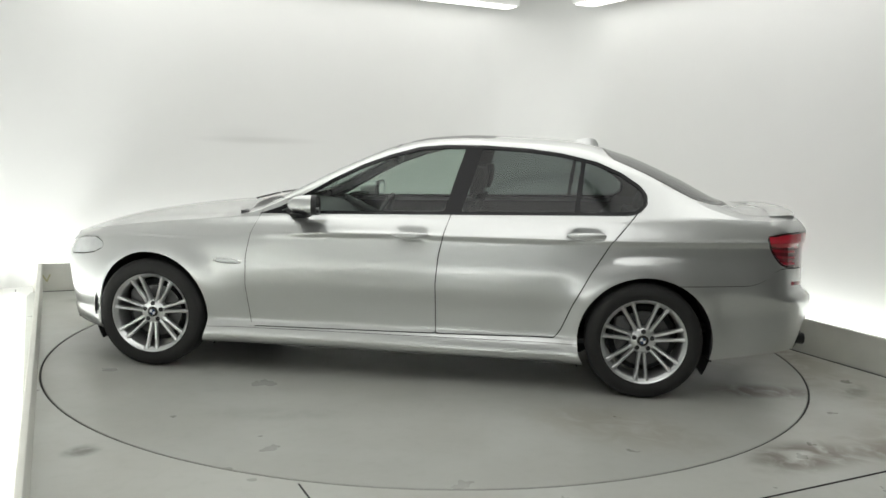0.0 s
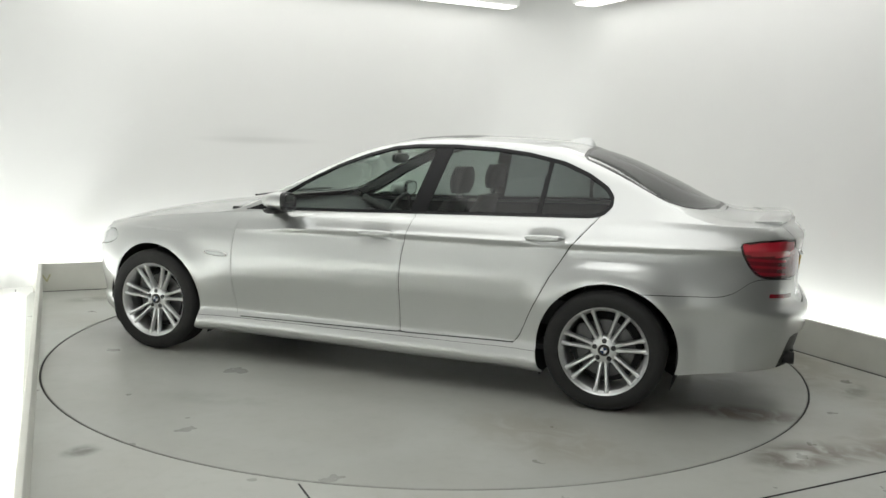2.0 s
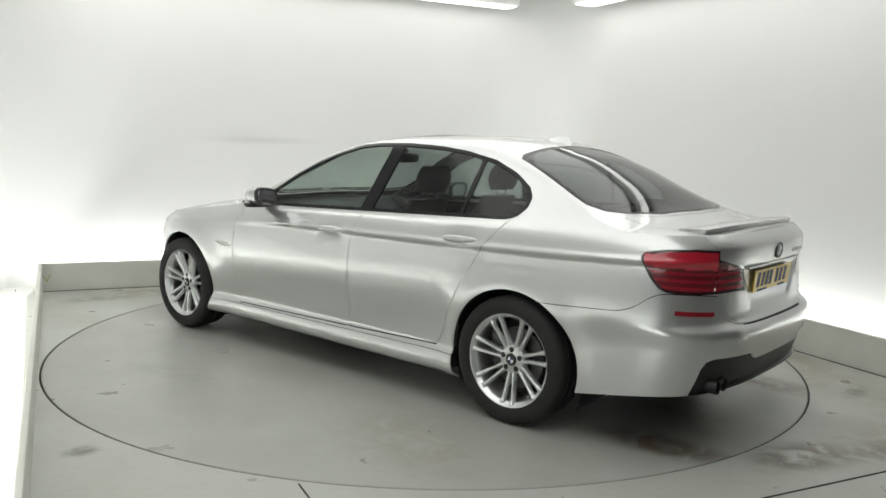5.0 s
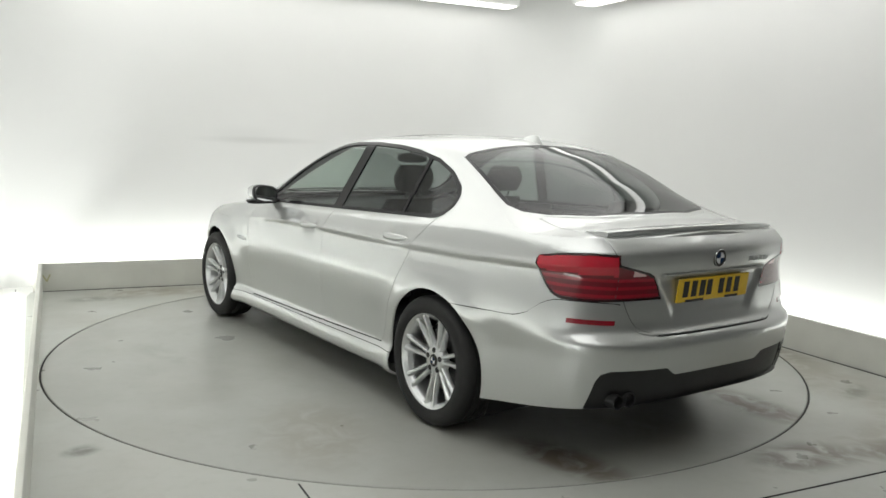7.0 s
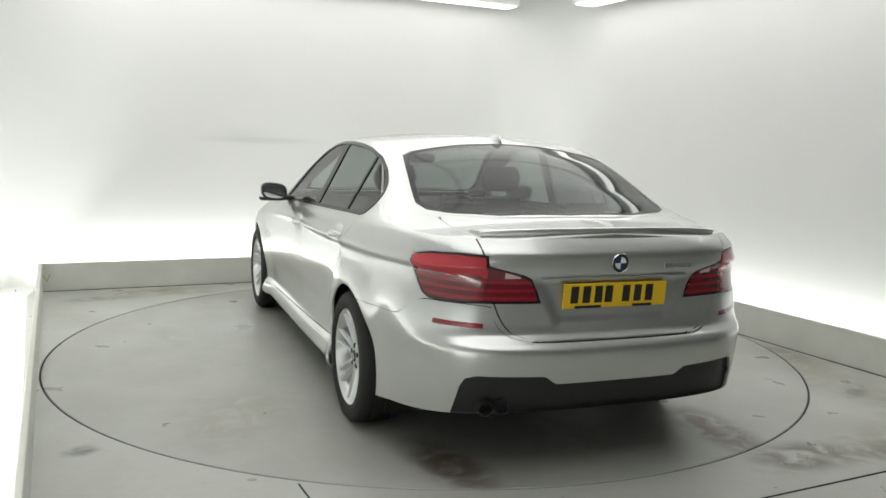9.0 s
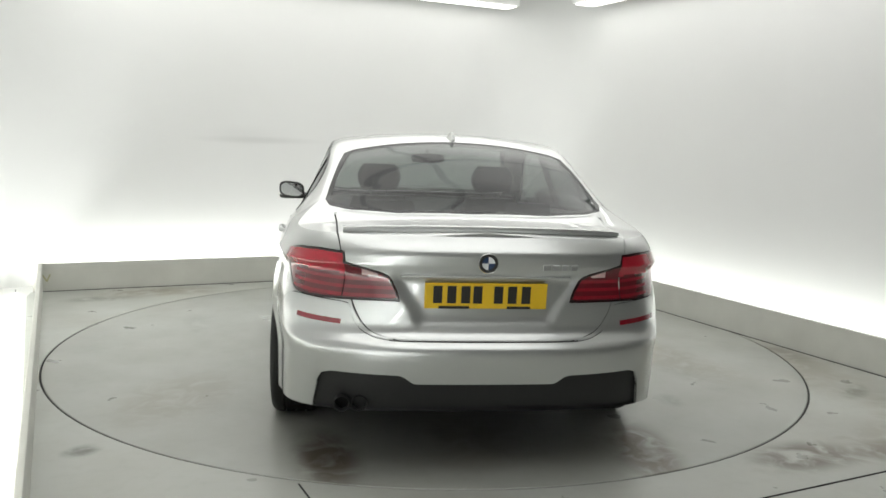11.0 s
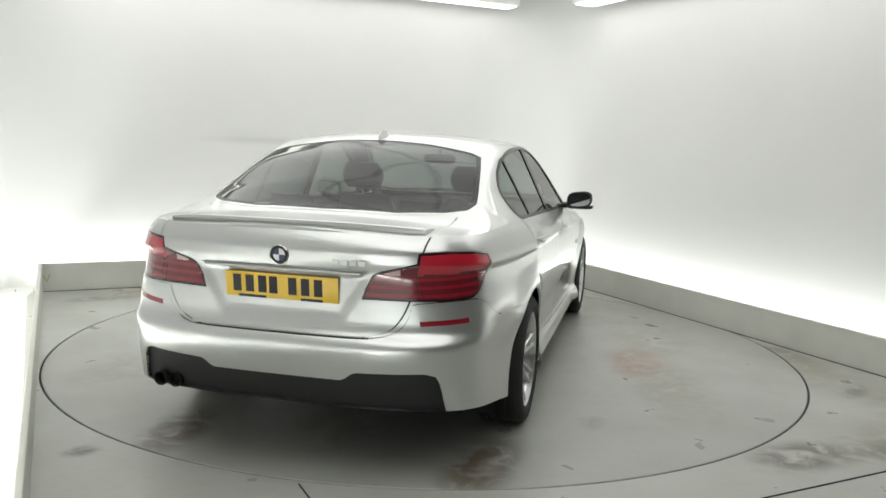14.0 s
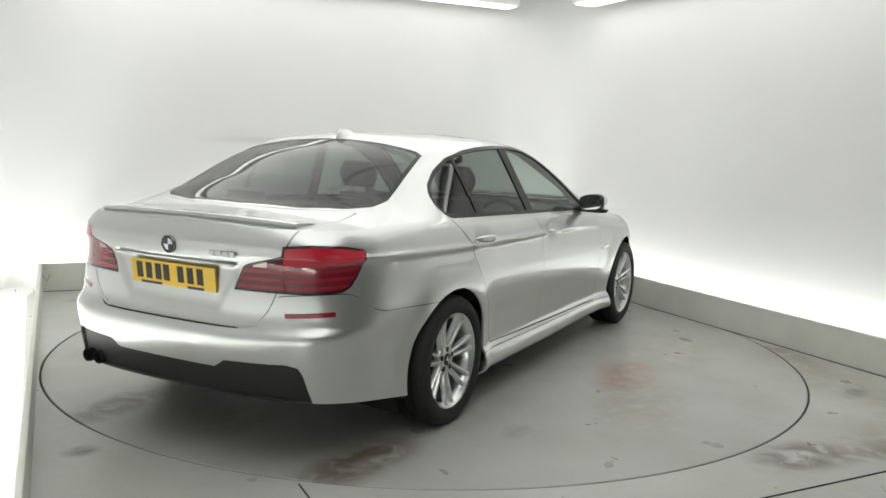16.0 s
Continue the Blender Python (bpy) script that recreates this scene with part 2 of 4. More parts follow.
def build_booth():
    W = HALF + GAP                       # wall face, sideways
    VB, VF = BACK + GAP, -6.6            # wall face at the rear, wall behind the camera
    R = 2.507
    WEST = 2.57
    mid = booth.inverted() @ Vector((TABLE[0], TABLE[1], 0))
    # floor: one sheet with a round hole for the table
    bm = bmesh.new()
    n = 144
    ring = [bm.verts.new((math.cos(2 * math.pi * i / n) * R, math.sin(2 * math.pi * i / n) * R, 0)) for i in range(n)]
    low = [bm.verts.new((v.co.x, v.co.y, -0.05)) for v in ring]
    edge = []
    for v in ring:
        dx, dy = v.co.x, v.co.y
        k = min(((HALF - mid.x) if dx > 0 else (WEST + mid.x)) / max(abs(dx), 1e-6), ((BACK - mid.y) if dy > 0 else (mid.y - FRONT)) / max(abs(dy), 1e-6))
        edge.append(bm.verts.new((mid.x + dx * k, mid.y + dy * k, 0)))
    for v in ring + low:
        v.co.x, v.co.y = v.co.x + mid.x, v.co.y + mid.y
    for i in range(n):
        j = (i + 1) % n
        bm.faces.new((ring[i], ring[j], edge[j], edge[i]))
        bm.faces.new((low[i], low[j], ring[j], ring[i]))
    floor = booth_part("floor", bm, M_FLOOR)
    tagged(floor, "worn grey-green painted floor round the turntable", "floor", kind="structure")
    bm = box_bm(-WEST, HALF, VF, FRONT - 0.014, -0.1, 0.0)
    tagged(booth_part("floor_front", bm, M_FLOOR), "worn grey-green painted floor before the turntable", "floor", kind="structure")
    bm = box_bm(-3.6, 3.6, VF - 0.2, VB + 0.3, -0.25, -0.055)
    tagged(booth_part("ground", bm, M_DARK), "dark base slab under the floor", "ground", kind="structure")
    # joint lines in the fixed floor
    for u in (-1.52,):
        bm = box_bm(u - 0.004, u + 0.004, FRONT, -1.98, 0.0, 0.0015)
        tagged(booth_part("floor_joint", bm, M_DARK), "thin dark joint between floor sheets", "floor joint", kind="structure")
    # kerbs with a cap
    for name, b in (("kerb_north", (-HALF - 0.03, HALF + 0.03, BACK, BACK + 0.03)), ("kerb_east", (HALF, HALF + 0.03, FRONT, BACK - 0.003)),
                    ("kerb_west", (-HALF - 0.03, -HALF, -3.4, BACK - 0.003))):
        bm = box_bm(*b, -0.05, 0.25, 0.006)
        if name == "kerb_west":
            for v in bm.verts:
                v.co.x += 0.0198 * v.co.y - 0.007
        tagged(booth_part(name, bm, M_KERB), "low grey-white painted kerb round the floor", "kerb", kind="structure")
    # dark joints at the foot of the kerbs, contact shadow drawn in with them, and where the trough's bed meets the wall
    for b in ((-HALF, HALF, BACK - 0.016, BACK), (HALF - 0.012, HALF, FRONT, BACK - 0.016), (-HALF - 0.172, -HALF - 0.166, -3.4, BACK + 0.16)):
        tagged(booth_part("floor_joint", box_bm(*b, 0.0, 0.003), M_DARK), "thin dark strip for joint and contact shadow at a kerb", "floor joint", kind="structure")
    for name, b in (("trough_north", (-W, W, BACK + 0.03, VB)), ("trough_east", (HALF + 0.03, W, VF, BACK + 0.03)), ("trough_west", (-W, -HALF - 0.03, VF, BACK + 0.03))):
        tagged(booth_part(name, box_bm(*b, -0.05, -0.005), M_TROUGH), "white bed of the light trough behind the kerb", "trough", kind="structure")
    # walls: rear and sides, with a rounded turn into each other and into the ceiling
    r = 0.75
    plan = [(-W, VF)]
    for k in range(9):
        a = math.pi - k * math.pi / 16
        plan.append((-W + 0.08 + 0.08 * math.cos(a), VB - 0.08 + 0.08 * math.sin(a)))
    for k in range(9):
        a = math.pi / 2 - k * math.pi / 16
        plan.append((W - r + r * math.cos(a), VB - r + r * math.sin(a)))
    plan.append((W, FRONT))

    def wall(name, pts, label):
        bm = bmesh.new()
        cols = []
        for i, (x, y) in enumerate(pts):
            a, b = pts[max(i - 1, 0)], pts[min(i + 1, len(pts) - 1)]
            d = Vector((b[0] - a[0], b[1] - a[1])).normalized()
            ox, oy = -d.y * 0.12, d.x * 0.12
            cols.append([bm.verts.new((x, y, -0.05)), bm.verts.new((x, y, TOP)), bm.verts.new((x + ox, y + oy, TOP)), bm.verts.new((x + ox, y + oy, -0.05))])
        for a, b in zip(cols, cols[1:]):
            for k in range(4):
                bm.faces.new((a[k], b[k], b[(k + 1) % 4], a[(k + 1) % 4]))
        bm.faces.new(cols[0][::-1])
        bm.faces.new(cols[-1])
        tagged(booth_part(name, bm, M_WALL, smooth=True), label, "wall", kind="structure")

    wall("wall_booth", plan, "seamless white painted booth wall lit from below")
    # unseen dark wall added behind the camera for the car to reflect
    bm = box_bm(-W - 0.12, W + 0.12, VF - 0.12, VF, -0.05, TOP)
    tagged(booth_part("wall_south", bm, M_HALL), "unseen dark wall standing in for the hall behind the camera", "wall", kind="structure")
    bm = box_bm(-W - 0.12, W + 0.12, VF - 0.12, VB + 0.12, TOP, TOP + 0.12)
    tagged(booth_part("ceiling", bm, M_CEIL), "white painted ceiling", "ceiling", kind="structure")
    # faint yellow tick on the rear kerb
    for u, turn in ((-2.425, -30), (-2.395, 25)):
        ob = part("kerb_mark", box_bm(-0.006, 0.006, -0.003, 0.0, -0.035, 0.035), M_TICK)
        ob.matrix_basis = booth @ pose(u, BACK, 0.12, 0, turn, 0)
        tagged(ob, "faint yellow tick painted on the kerb", "paint mark", kind="structure")
    # unseen dark wall that closes the place, standing in for the open hall
    tagged(booth_part("wall_hall_east", box_bm(W, W + 0.12, VF, FRONT, -0.05, TOP), M_HALL), "unseen dark wall standing in for the open hall before the booth", "wall", kind="structure")
    # light tubes in the troughs
    for u, v, turn, length, watts in TROUGHS:
        bm = turned_bm([(0.0, -length / 2), (0.011, -length / 2), (0.011, length / 2), (0.0, length / 2)], 12, "x")
        ob = part("light_tube", bm, M_TUBE)
        ob.matrix_basis = booth @ pose(u, v, 0.012, 0, 0, turn)
        tagged(ob, "white glowing tube laid behind the kerb", "light tube", "tubes behind the kerbs")
    # strip lights along the walls
    for u, v, turn, length, drop in STRIPS:
        h = length / 2
        light = new("strip_light")
        light.matrix_basis = booth @ pose(u, v, TOP - 0.05 - drop, 0, 0, turn)
        tagged(light, "long white strip light fixed under the ceiling", "strip light", "strip lights along the walls")
        bm = bmesh.new()
        for b in ((-h - 0.02, h + 0.02, -0.13, -0.11), (-h - 0.02, h + 0.02, 0.11, 0.13), (-h - 0.02, -h, -0.11, 0.11), (h, h + 0.02, -0.11, 0.11)):
            box_bm(*b, -0.05, 0.05 + drop, bm=bm)
        part("frame", bm, M_WALL, light)
        part("diffuser", box_bm(-h, h, -0.11, 0.11, -0.065, -0.045, 0.008), M_DIFF, light)
    # glowing panels added out of view as fill light
    first = None
    for u, v, watts in PANELS:
        m = booth @ pose(u, v, TOP)
        if first:
            copy_thing(first, m)
            continue
        first = new("ceiling_light")
        first.matrix_basis = m
        tagged(first, "unseen glowing fill panel added under the ceiling", "ceiling light", "ceiling lights")
        bm = bmesh.new()
        for b in ((-1.15, 1.15, -1.25, -1.22), (-1.15, 1.15, 1.22, 1.25), (-1.15, -1.12, -1.22, 1.22), (1.12, 1.15, -1.22, 1.22)):
            box_bm(*b, -0.03, 0.0, bm=bm)
        part("frame", bm, M_WALL, first)
        part("diffuser", box_bm(-1.12, 1.12, -1.22, 1.22, -0.025, -0.012), M_SOFT, first)


def build_turntable():
    bm = bmesh.new()
    n, R = 160, 2.495
    rings = []
    for r, z in ((0.0, 0.0), (0.6, 0.0), (1.2, 0.0), (1.8, 0.0), (2.3, 0.0), (R - 0.004, 0.0), (R, -0.004), (R, -0.05)):
        if r == 0:
            rings.append([bm.verts.new((0, 0, 0))])
        else:
            rings.append([bm.verts.new((r * math.cos(2 * math.pi * i / n), r * math.sin(2 * math.pi * i / n), z)) for i in range(n)])
    for a, b in zip(rings, rings[1:]):
        for i in range(n):
            j = (i + 1) % n
            if len(a) == 1:
                bm.faces.new((a[0], b[i], b[j]))
            else:
                bm.faces.new((a[i], b[i], b[j], a[j]))
    ob = part("turntable", bm, M_TABLE)
    # dark ring laid in the gap, the gap's shade put into its colour
    bm = turned_bm([(R + 0.0005, -0.05), (R + 0.0005, -0.004), (R + 0.003, -0.006), (R + 0.0115, -0.006), (R + 0.0115, -0.05)], 160, "z")
    part("rubber_seal", bm, M_DARK, ob, "dark ring drawing the shade in the gap round the turntable")
    return tagged(ob, "round grey-green painted turntable with tyre stains", "turntable")


build_booth()
turntable = build_turntable()


# ---- the car ----
M_PAINT = material("silver metallic paint", (0.58, 0.592, 0.584), 0.31, metal=0.82, coat=1.0, grain=0.03, scale=900, coat_rough=0.03)
M_BLACK = material("gloss black trim", (0.008, 0.008, 0.009), 0.22, spec=0.25)
M_RUBBER = material("tyre rubber", (0.013, 0.013, 0.0125), 0.75, grain=0.25, scale=30, bump=0.15, bump_scale=120)
M_PLASTIC = material("matt black plastic", (0.012, 0.012, 0.0125), 0.45, grain=0.15, scale=60, bump=0.1, bump_scale=400)
M_LINER = material("wheel arch felt", (0.012, 0.012, 0.012), 0.9, grain=0.2, scale=40)
M_ALLOY = material("silver alloy", (0.66, 0.67, 0.67), 0.28, metal=0.85, coat=0.6, grain=0.05, scale=40)
M_STEEL = material("worn steel disc", (0.12, 0.12, 0.12), 0.42, metal=0.9, grain=0.2, scale=60)
M_CHROME = material("chrome", (0.85, 0.85, 0.85), 0.08, metal=1.0)
M_LEATHER = material("dark grey leather", (0.03, 0.03, 0.032), 0.5, grain=0.2, scale=18, bump=0.12, bump_scale=160)
M_CLOTH = material("pale grey headlining", (0.42, 0.42, 0.40), 0.9, grain=0.05, scale=120)
M_RED = material("red lamp plastic", (0.46, 0.012, 0.030), 0.14, coat=1.0, grain=0.12, scale=22)
M_REDLOW = material("lower red lamp plastic", (0.13, 0.005, 0.012), 0.14, coat=1.0, grain=0.12, scale=26)
M_REDMID = material("mid red lamp plastic", (0.27, 0.008, 0.020), 0.14, coat=1.0, grain=0.12, scale=30)
M_REDDARK = material("deep red lamp plastic", (0.03, 0.002, 0.004), 0.14, coat=1.0, grain=0.1, scale=30)
M_PINK = material("frosted reversing lens", (0.62, 0.42, 0.42), 0.2, coat=1.0, grain=0.15, scale=60)
M_CLEAR = material("clear lamp plastic", (0.72, 0.74, 0.74), 0.1, metal=0.35, coat=1.0, grain=0.2, scale=14)
M_YELLOW = material("yellow plate", (0.78, 0.50, 0.012), 0.35, coat=0.4, grain=0.05, scale=60)
M_INK = material("plate ink", (0.015, 0.014, 0.012), 0.5)
M_BLUE = material("badge blue enamel", (0.02, 0.045, 0.11), 0.2, coat=1.0)
M_WHITE = material("badge white enamel", (0.75, 0.76, 0.78), 0.2, coat=1.0)
M_GLASS = glass_material("tinted side glass", (0.56, 0.63, 0.59))
M_PRIVACY = glass_material("darker rear side glass", (0.30, 0.335, 0.325))
M_SCREEN = glass_material("screen glass", (0.72, 0.78, 0.75))
M_REARGLASS = glass_material("tinted rear glass", (0.25, 0.275, 0.265))
M_MIRROR = material("mirror glass", (0.8, 0.82, 0.82), 0.02, metal=1.0)


def knots(*pairs):
    """Monotone cubic through (x, y) pairs."""
    pts = sorted(pairs)
    xs, ys = np.array([p[0] for p in pts]), np.array([p[1] for p in pts])
    h, d = np.diff(xs), np.diff(ys) / np.diff(xs)
    m = np.zeros(len(xs))
    m[0], m[-1] = d[0], d[-1]
    for i in range(1, len(xs) - 1):
        if d[i - 1] * d[i] > 0:
            w1, w2 = 2 * h[i] + h[i - 1], h[i] + 2 * h[i - 1]
            m[i] = (w1 + w2) / (w1 / d[i - 1] + w2 / d[i])

    def f(x):
        x = min(max(x, xs[0]), xs[-1])
        i = min(max(int(np.searchsorted(xs, x)) - 1, 0), len(xs) - 2)
        t = (x - xs[i]) / h[i]
        return float(ys[i] * (1 + 2 * t) * (1 - t) ** 2 + m[i] * h[i] * t * (1 - t) ** 2 + ys[i + 1] * t * t * (3 - 2 * t) + m[i + 1] * h[i] * t * t * (t - 1))
    return f


XCF, XCR = 1.35, -1.70
HANDLES = ((-0.12, 0.876), (-1.135, 0.918))
WHEELS = ((1.484, 0.32), (-1.484, 0.32))
width_at = knots((0.155, 0.872), (0.172, 0.912), (0.195, 0.929), (0.215, 0.930), (0.255, 0.921), (0.292, 0.906), (0.31, 0.893), (0.36, 0.895), (0.45, 0.903), (0.58, 0.924), (0.68, 0.929), (0.80, 0.922),
                 (0.855, 0.920), (0.880, 0.932), (0.888, 0.933), (0.905, 0.923), (0.95, 0.904), (1.0, 0.877), (1.02, 0.860))
soft_width = knots((0.155, 0.872), (0.172, 0.912), (0.195, 0.929), (0.215, 0.930), (0.255, 0.921), (0.292, 0.906), (0.31, 0.893), (0.36, 0.895), (0.45, 0.906), (0.58, 0.921), (0.70, 0.928), (0.80, 0.928),
                   (0.86, 0.923), (0.92, 0.908), (0.97, 0.885), (1.02, 0.850))
taper_low = knots((2.4, 0.93), (2.0, 0.955), (1.484, 0.985), (0.5, 0.992), (-0.5, 1.0), (-1.484, 1.0), (-2.0, 0.968), (-2.5, 0.925))
taper_high = knots((2.4, 0.93), (2.0, 0.955), (1.484, 0.985), (0.5, 0.992), (-0.5, 1.0), (-1.3, 0.998), (-1.7, 0.978), (-2.0, 0.942), (-2.3, 0.895), (-2.5, 0.865))
shoulder = knots((2.4, 0.62), (2.0, 0.735), (1.5, 0.795), (0.84, 0.835), (0.3, 0.868), (-0.35, 0.880), (-1.0, 0.888), (-1.65, 0.900), (-2.2, 0.912), (-2.5, 0.915))
bottom = knots((2.4, 0.20), (2.0, 0.19), (1.1, 0.155), (-1.08, 0.155), (-1.9, 0.235), (-2.34, 0.29), (-2.55, 0.30))
belt = knots((2.4, 0.655), (2.2, 0.73), (2.0, 0.79), (1.5, 0.875), (1.0, 0.925), (0.74, 0.945), (-0.34, 0.988), (-1.0, 1.010), (-1.43, 1.030), (-1.8, 1.040), (-2.2, 1.032), (-2.47, 1.036))
spine = knots((2.4, 0.67), (2.3, 0.735), (2.14, 0.80), (1.93, 0.865), (1.73, 0.905), (1.44, 0.950), (1.09, 0.990), (0.95, 1.010), (0.83, 1.05), (0.67, 1.13), (0.35, 1.290), (0.04, 1.412),
              (-0.19, 1.456), (-0.46, 1.472), (-0.77, 1.471), (-1.04, 1.458), (-1.38, 1.384), (-1.73, 1.245), (-2.02, 1.105), (-2.1, 1.080), (-2.2, 1.072), (-2.40, 1.060), (-2.48, 1.046))
crown = knots((2.4, 0.03), (2.0, 0.06), (1.0, 0.07), (0.35, 0.065), (0.0, 0.055), (-0.5, 0.05), (-1.0, 0.055), (-1.4, 0.08), (-1.8, 0.10), (-2.05, 0.06), (-2.2, 0.045), (-2.5, 0.05))
lean = knots((0.5, 0.0), (-0.5, 0.0), (-1.0, 0.025), (-1.5, 0.085), (-1.9, 0.10), (-2.1, 0.0))
tail_x = knots((0.15, -2.42), (0.30, -2.49), (0.42, -2.525), (0.56, -2.545), (0.585, -2.540), (0.603, -2.520), (0.620, -2.492), (0.66, -2.478), (0.85, -2.479), (0.93, -2.492), (0.972, -2.496), (0.988, -2.487), (1.01, -2.470), (1.04, -2.440), (1.06, -2.43))
nose_x = knots((0.15, 2.28), (0.40, 2.35), (0.60, 2.36), (0.70, 2.33), (0.80, 2.26), (0.9, 2.2))


def ramp(v, lo, hi):
    t = min(max((v - lo) / (hi - lo), 0.0), 1.0)
    return t * t * (3 - 2 * t)


def side_width(x, z):
    zs, zl, zu = shoulder(x), bottom(x), belt(x)
    n = 0.885 - (zs - z) * 0.73 / (zs - zl) if z <= zs else 0.885 + (z - zs) * 0.135 / (zu - zs)
    n += ramp(-x, 1.75, 1.95) * (max(n, 0.42) - n)
    sharp = 1 - ramp(x, 0.1, 1.1)
    y = (width_at(n) * sharp + soft_width(n) * (1 - sharp))
    high = ramp(z, 0.58, 0.86)
    y *= taper_low(x) * (1 - high) + taper_high(x) * high
    for wx, wz in WHEELS:
        d = math.hypot((x - wx) / 0.365, (z - wz) / 0.385) - 1
        if z < 0.8:
            y += 0.027 * math.exp(-(d / 0.28) ** 2)
    for hx, hz in HANDLES:
        y -= 0.020 * math.exp(-(((x - hx) / 0.092) ** 4) - ((z - hz + 0.004) / 0.036) ** 2)
    return y


def plate_dent(y, z):
    """Depth of the hollow in the boot lid round the number plate."""
    half = 0.285 + 0.10 * ramp(z, 0.67, 0.88)
    return 0.015 * (1 - ramp(abs(y), half - 0.03, half + 0.02)) * ramp(z, 0.655, 0.69) * (1 - ramp(z, 0.862, 0.885))


def outline(station, z):
    kind, v = station
    if kind == "side":
        return v, side_width(v, z)
    c, end, n, m = (XCF, nose_x(z), 3.2, 2.2) if kind == "nose" else (XCR, tail_x(z), 6.5, 2.8)
    x = c + (end - c) * math.sin(v) ** (2 / n)
    return x, side_width(x, z) * max(math.cos(v), 0.0) ** (2 / m)


def polygon(*pts):
    """Signed distance to a polygon, negative inside."""
    a = np.array(pts)
    b = np.roll(a, -1, axis=0)

    def f(p):
        d = b - a
        w = p - a
        t = np.clip((w * d).sum(1) / (d * d).sum(1), 0, 1)
        dist = np.sqrt(((w - d * t[:, None]) ** 2).sum(1).min())
        cross = ((a[:, 1] > p[1]) != (b[:, 1] > p[1])) & (p[0] < (b[:, 0] - a[:, 0]) * (p[1] - a[:, 1]) / np.where(b[:, 1] == a[:, 1], 1e-9, b[:, 1] - a[:, 1]) + a[:, 0])
        return -dist if cross.sum() % 2 else dist
    return f


# heights of the skin's rows: sill 0, shoulder crease 1, waist 2; closer round the crease
LEVELS = [0.93 * k / 32 for k in range(33)] + [0.945, 0.96, 0.972, 0.983, 0.992, 1.0, 1.02, 1.06, 1.12, 1.2, 1.32, 1.45, 1.58, 1.72, 1.86, 2.0]


class Skin:
    """Half of the car's outer skin. Each vertex: x, y, z, reach round the tail, and the normal."""

    def __init__(self):
        def bend(n, even, round_steps):
            """Angles along an end: even steps in length first, then even steps in angle."""
            last = math.asin(0.8 ** (n / 2))
            return [math.asin((0.8 * k / even) ** (n / 2)) for k in range(1, even + 1)] + [last + (math.pi / 2 - last) * k / round_steps for k in range(1, round_steps + 1)]

        stations = [("nose", a) for a in bend(3.2, 26, 14)[::-1]]
        stations += [("side", XCF + (XCR - XCF) * i / 118) for i in range(119)]
        stations += [("tail", a) for a in bend(6.5, 26, 50)]
        rows = []
        base = [outline(s, 0.85) for s in stations]
        reach = [0.0] * len(stations)
        for i in range(len(stations) - 2, -1, -1):
            reach[i] = reach[i + 1] + math.dist(base[i], base[i + 1])
        for s, (bx, by), q in zip(stations, base, reach):
            zl, zs, zu = bottom(bx), shoulder(bx), belt(bx)
            col = []
            for f in LEVELS:
                z = zl + (zs - zl) * f if f <= 1 else zs + (zu - zs) * (f - 1)
                x, y = outline(s, z)
                if s[0] == "tail":
                    x += plate_dent(y, z)
                col.append((x, y, z, q))
            x0, y0, z0, _ = col[-1]
            top = max(spine(x0), z0 + 0.004)
            c = min(crown(x0), top - z0)
            hs = min(top - c - z0, 0.6 * y0)
            top = z0 + hs + c
            ye, ze = max(y0 - 0.45 * hs - lean(x0) * min(hs / 0.1, 1.0), 0.3 * y0), z0 + hs

            def roof(y):
                return ze + (top - ze) * (1 - (y / max(ye, 1e-6)) ** 2)

            for k in range(1, 15):
                f = 0.88 * k / 14
                col.append((x0, y0 + (ye - y0) * f, z0 + hs * f, q))
            a = (y0 + (ye - y0) * 0.88, z0 + hs * 0.88)
            b = (0.88 * ye, roof(0.88 * ye))
            for k in range(1, 7):
                t = k / 6
                col.append((x0, (1 - t) ** 2 * a[0] + 2 * t * (1 - t) * ye + t * t * b[0], (1 - t) ** 2 * a[1] + 2 * t * (1 - t) * ze + t * t * b[1], q))
            for k in range(1, 17):
                y = 0.88 * ye * (1 - k / 16)
                col.append((x0, y, roof(y), q))
            rows.append(col)
        g = np.array(rows)
        nx, nr = g.shape[:2]
        du, dv = np.gradient(g[:, :, :3], axis=0), np.gradient(g[:, :, :3], axis=1)
        nrm = np.cross(dv, du)
        ln = np.linalg.norm(nrm, axis=2, keepdims=True)
        # where lines run together at the ends, take the normal of the neighbour
        bad = ln[:, :, 0] < 1e-9
        nrm = nrm / np.maximum(ln, 1e-12)
        nrm[bad] = (0, 0, 1)
        for j in range(nr):
            for i in (0, nx - 1):
                v = nrm[i, j].copy()
                k = 1 if i == 0 else nx - 2
                v = nrm[k, j].copy()
                v[1] = 0
                nrm[i, j] = v / max(np.linalg.norm(v), 1e-9)
        nrm[:, -1, 1] = 0
        nrm /= np.maximum(np.linalg.norm(nrm, axis=2, keepdims=True), 1e-9)
        if nrm[60, 10, 1] < 0:
            nrm = -nrm
        self.v = [np.concatenate([g[i, j], nrm[i, j]]) for i in range(nx) for j in range(nr)]
        self.f = []
        for i in range(nx - 1):
            for j in range(nr - 1):
                q = [i * nr + j, (i + 1) * nr + j, (i + 1) * nr + j + 1, i * nr + j + 1]
                if self.v[q[0]][1] + self.v[q[1]][1] + self.v[q[2]][1] + self.v[q[3]][1] > 1e-6:
                    self.f.append(q)

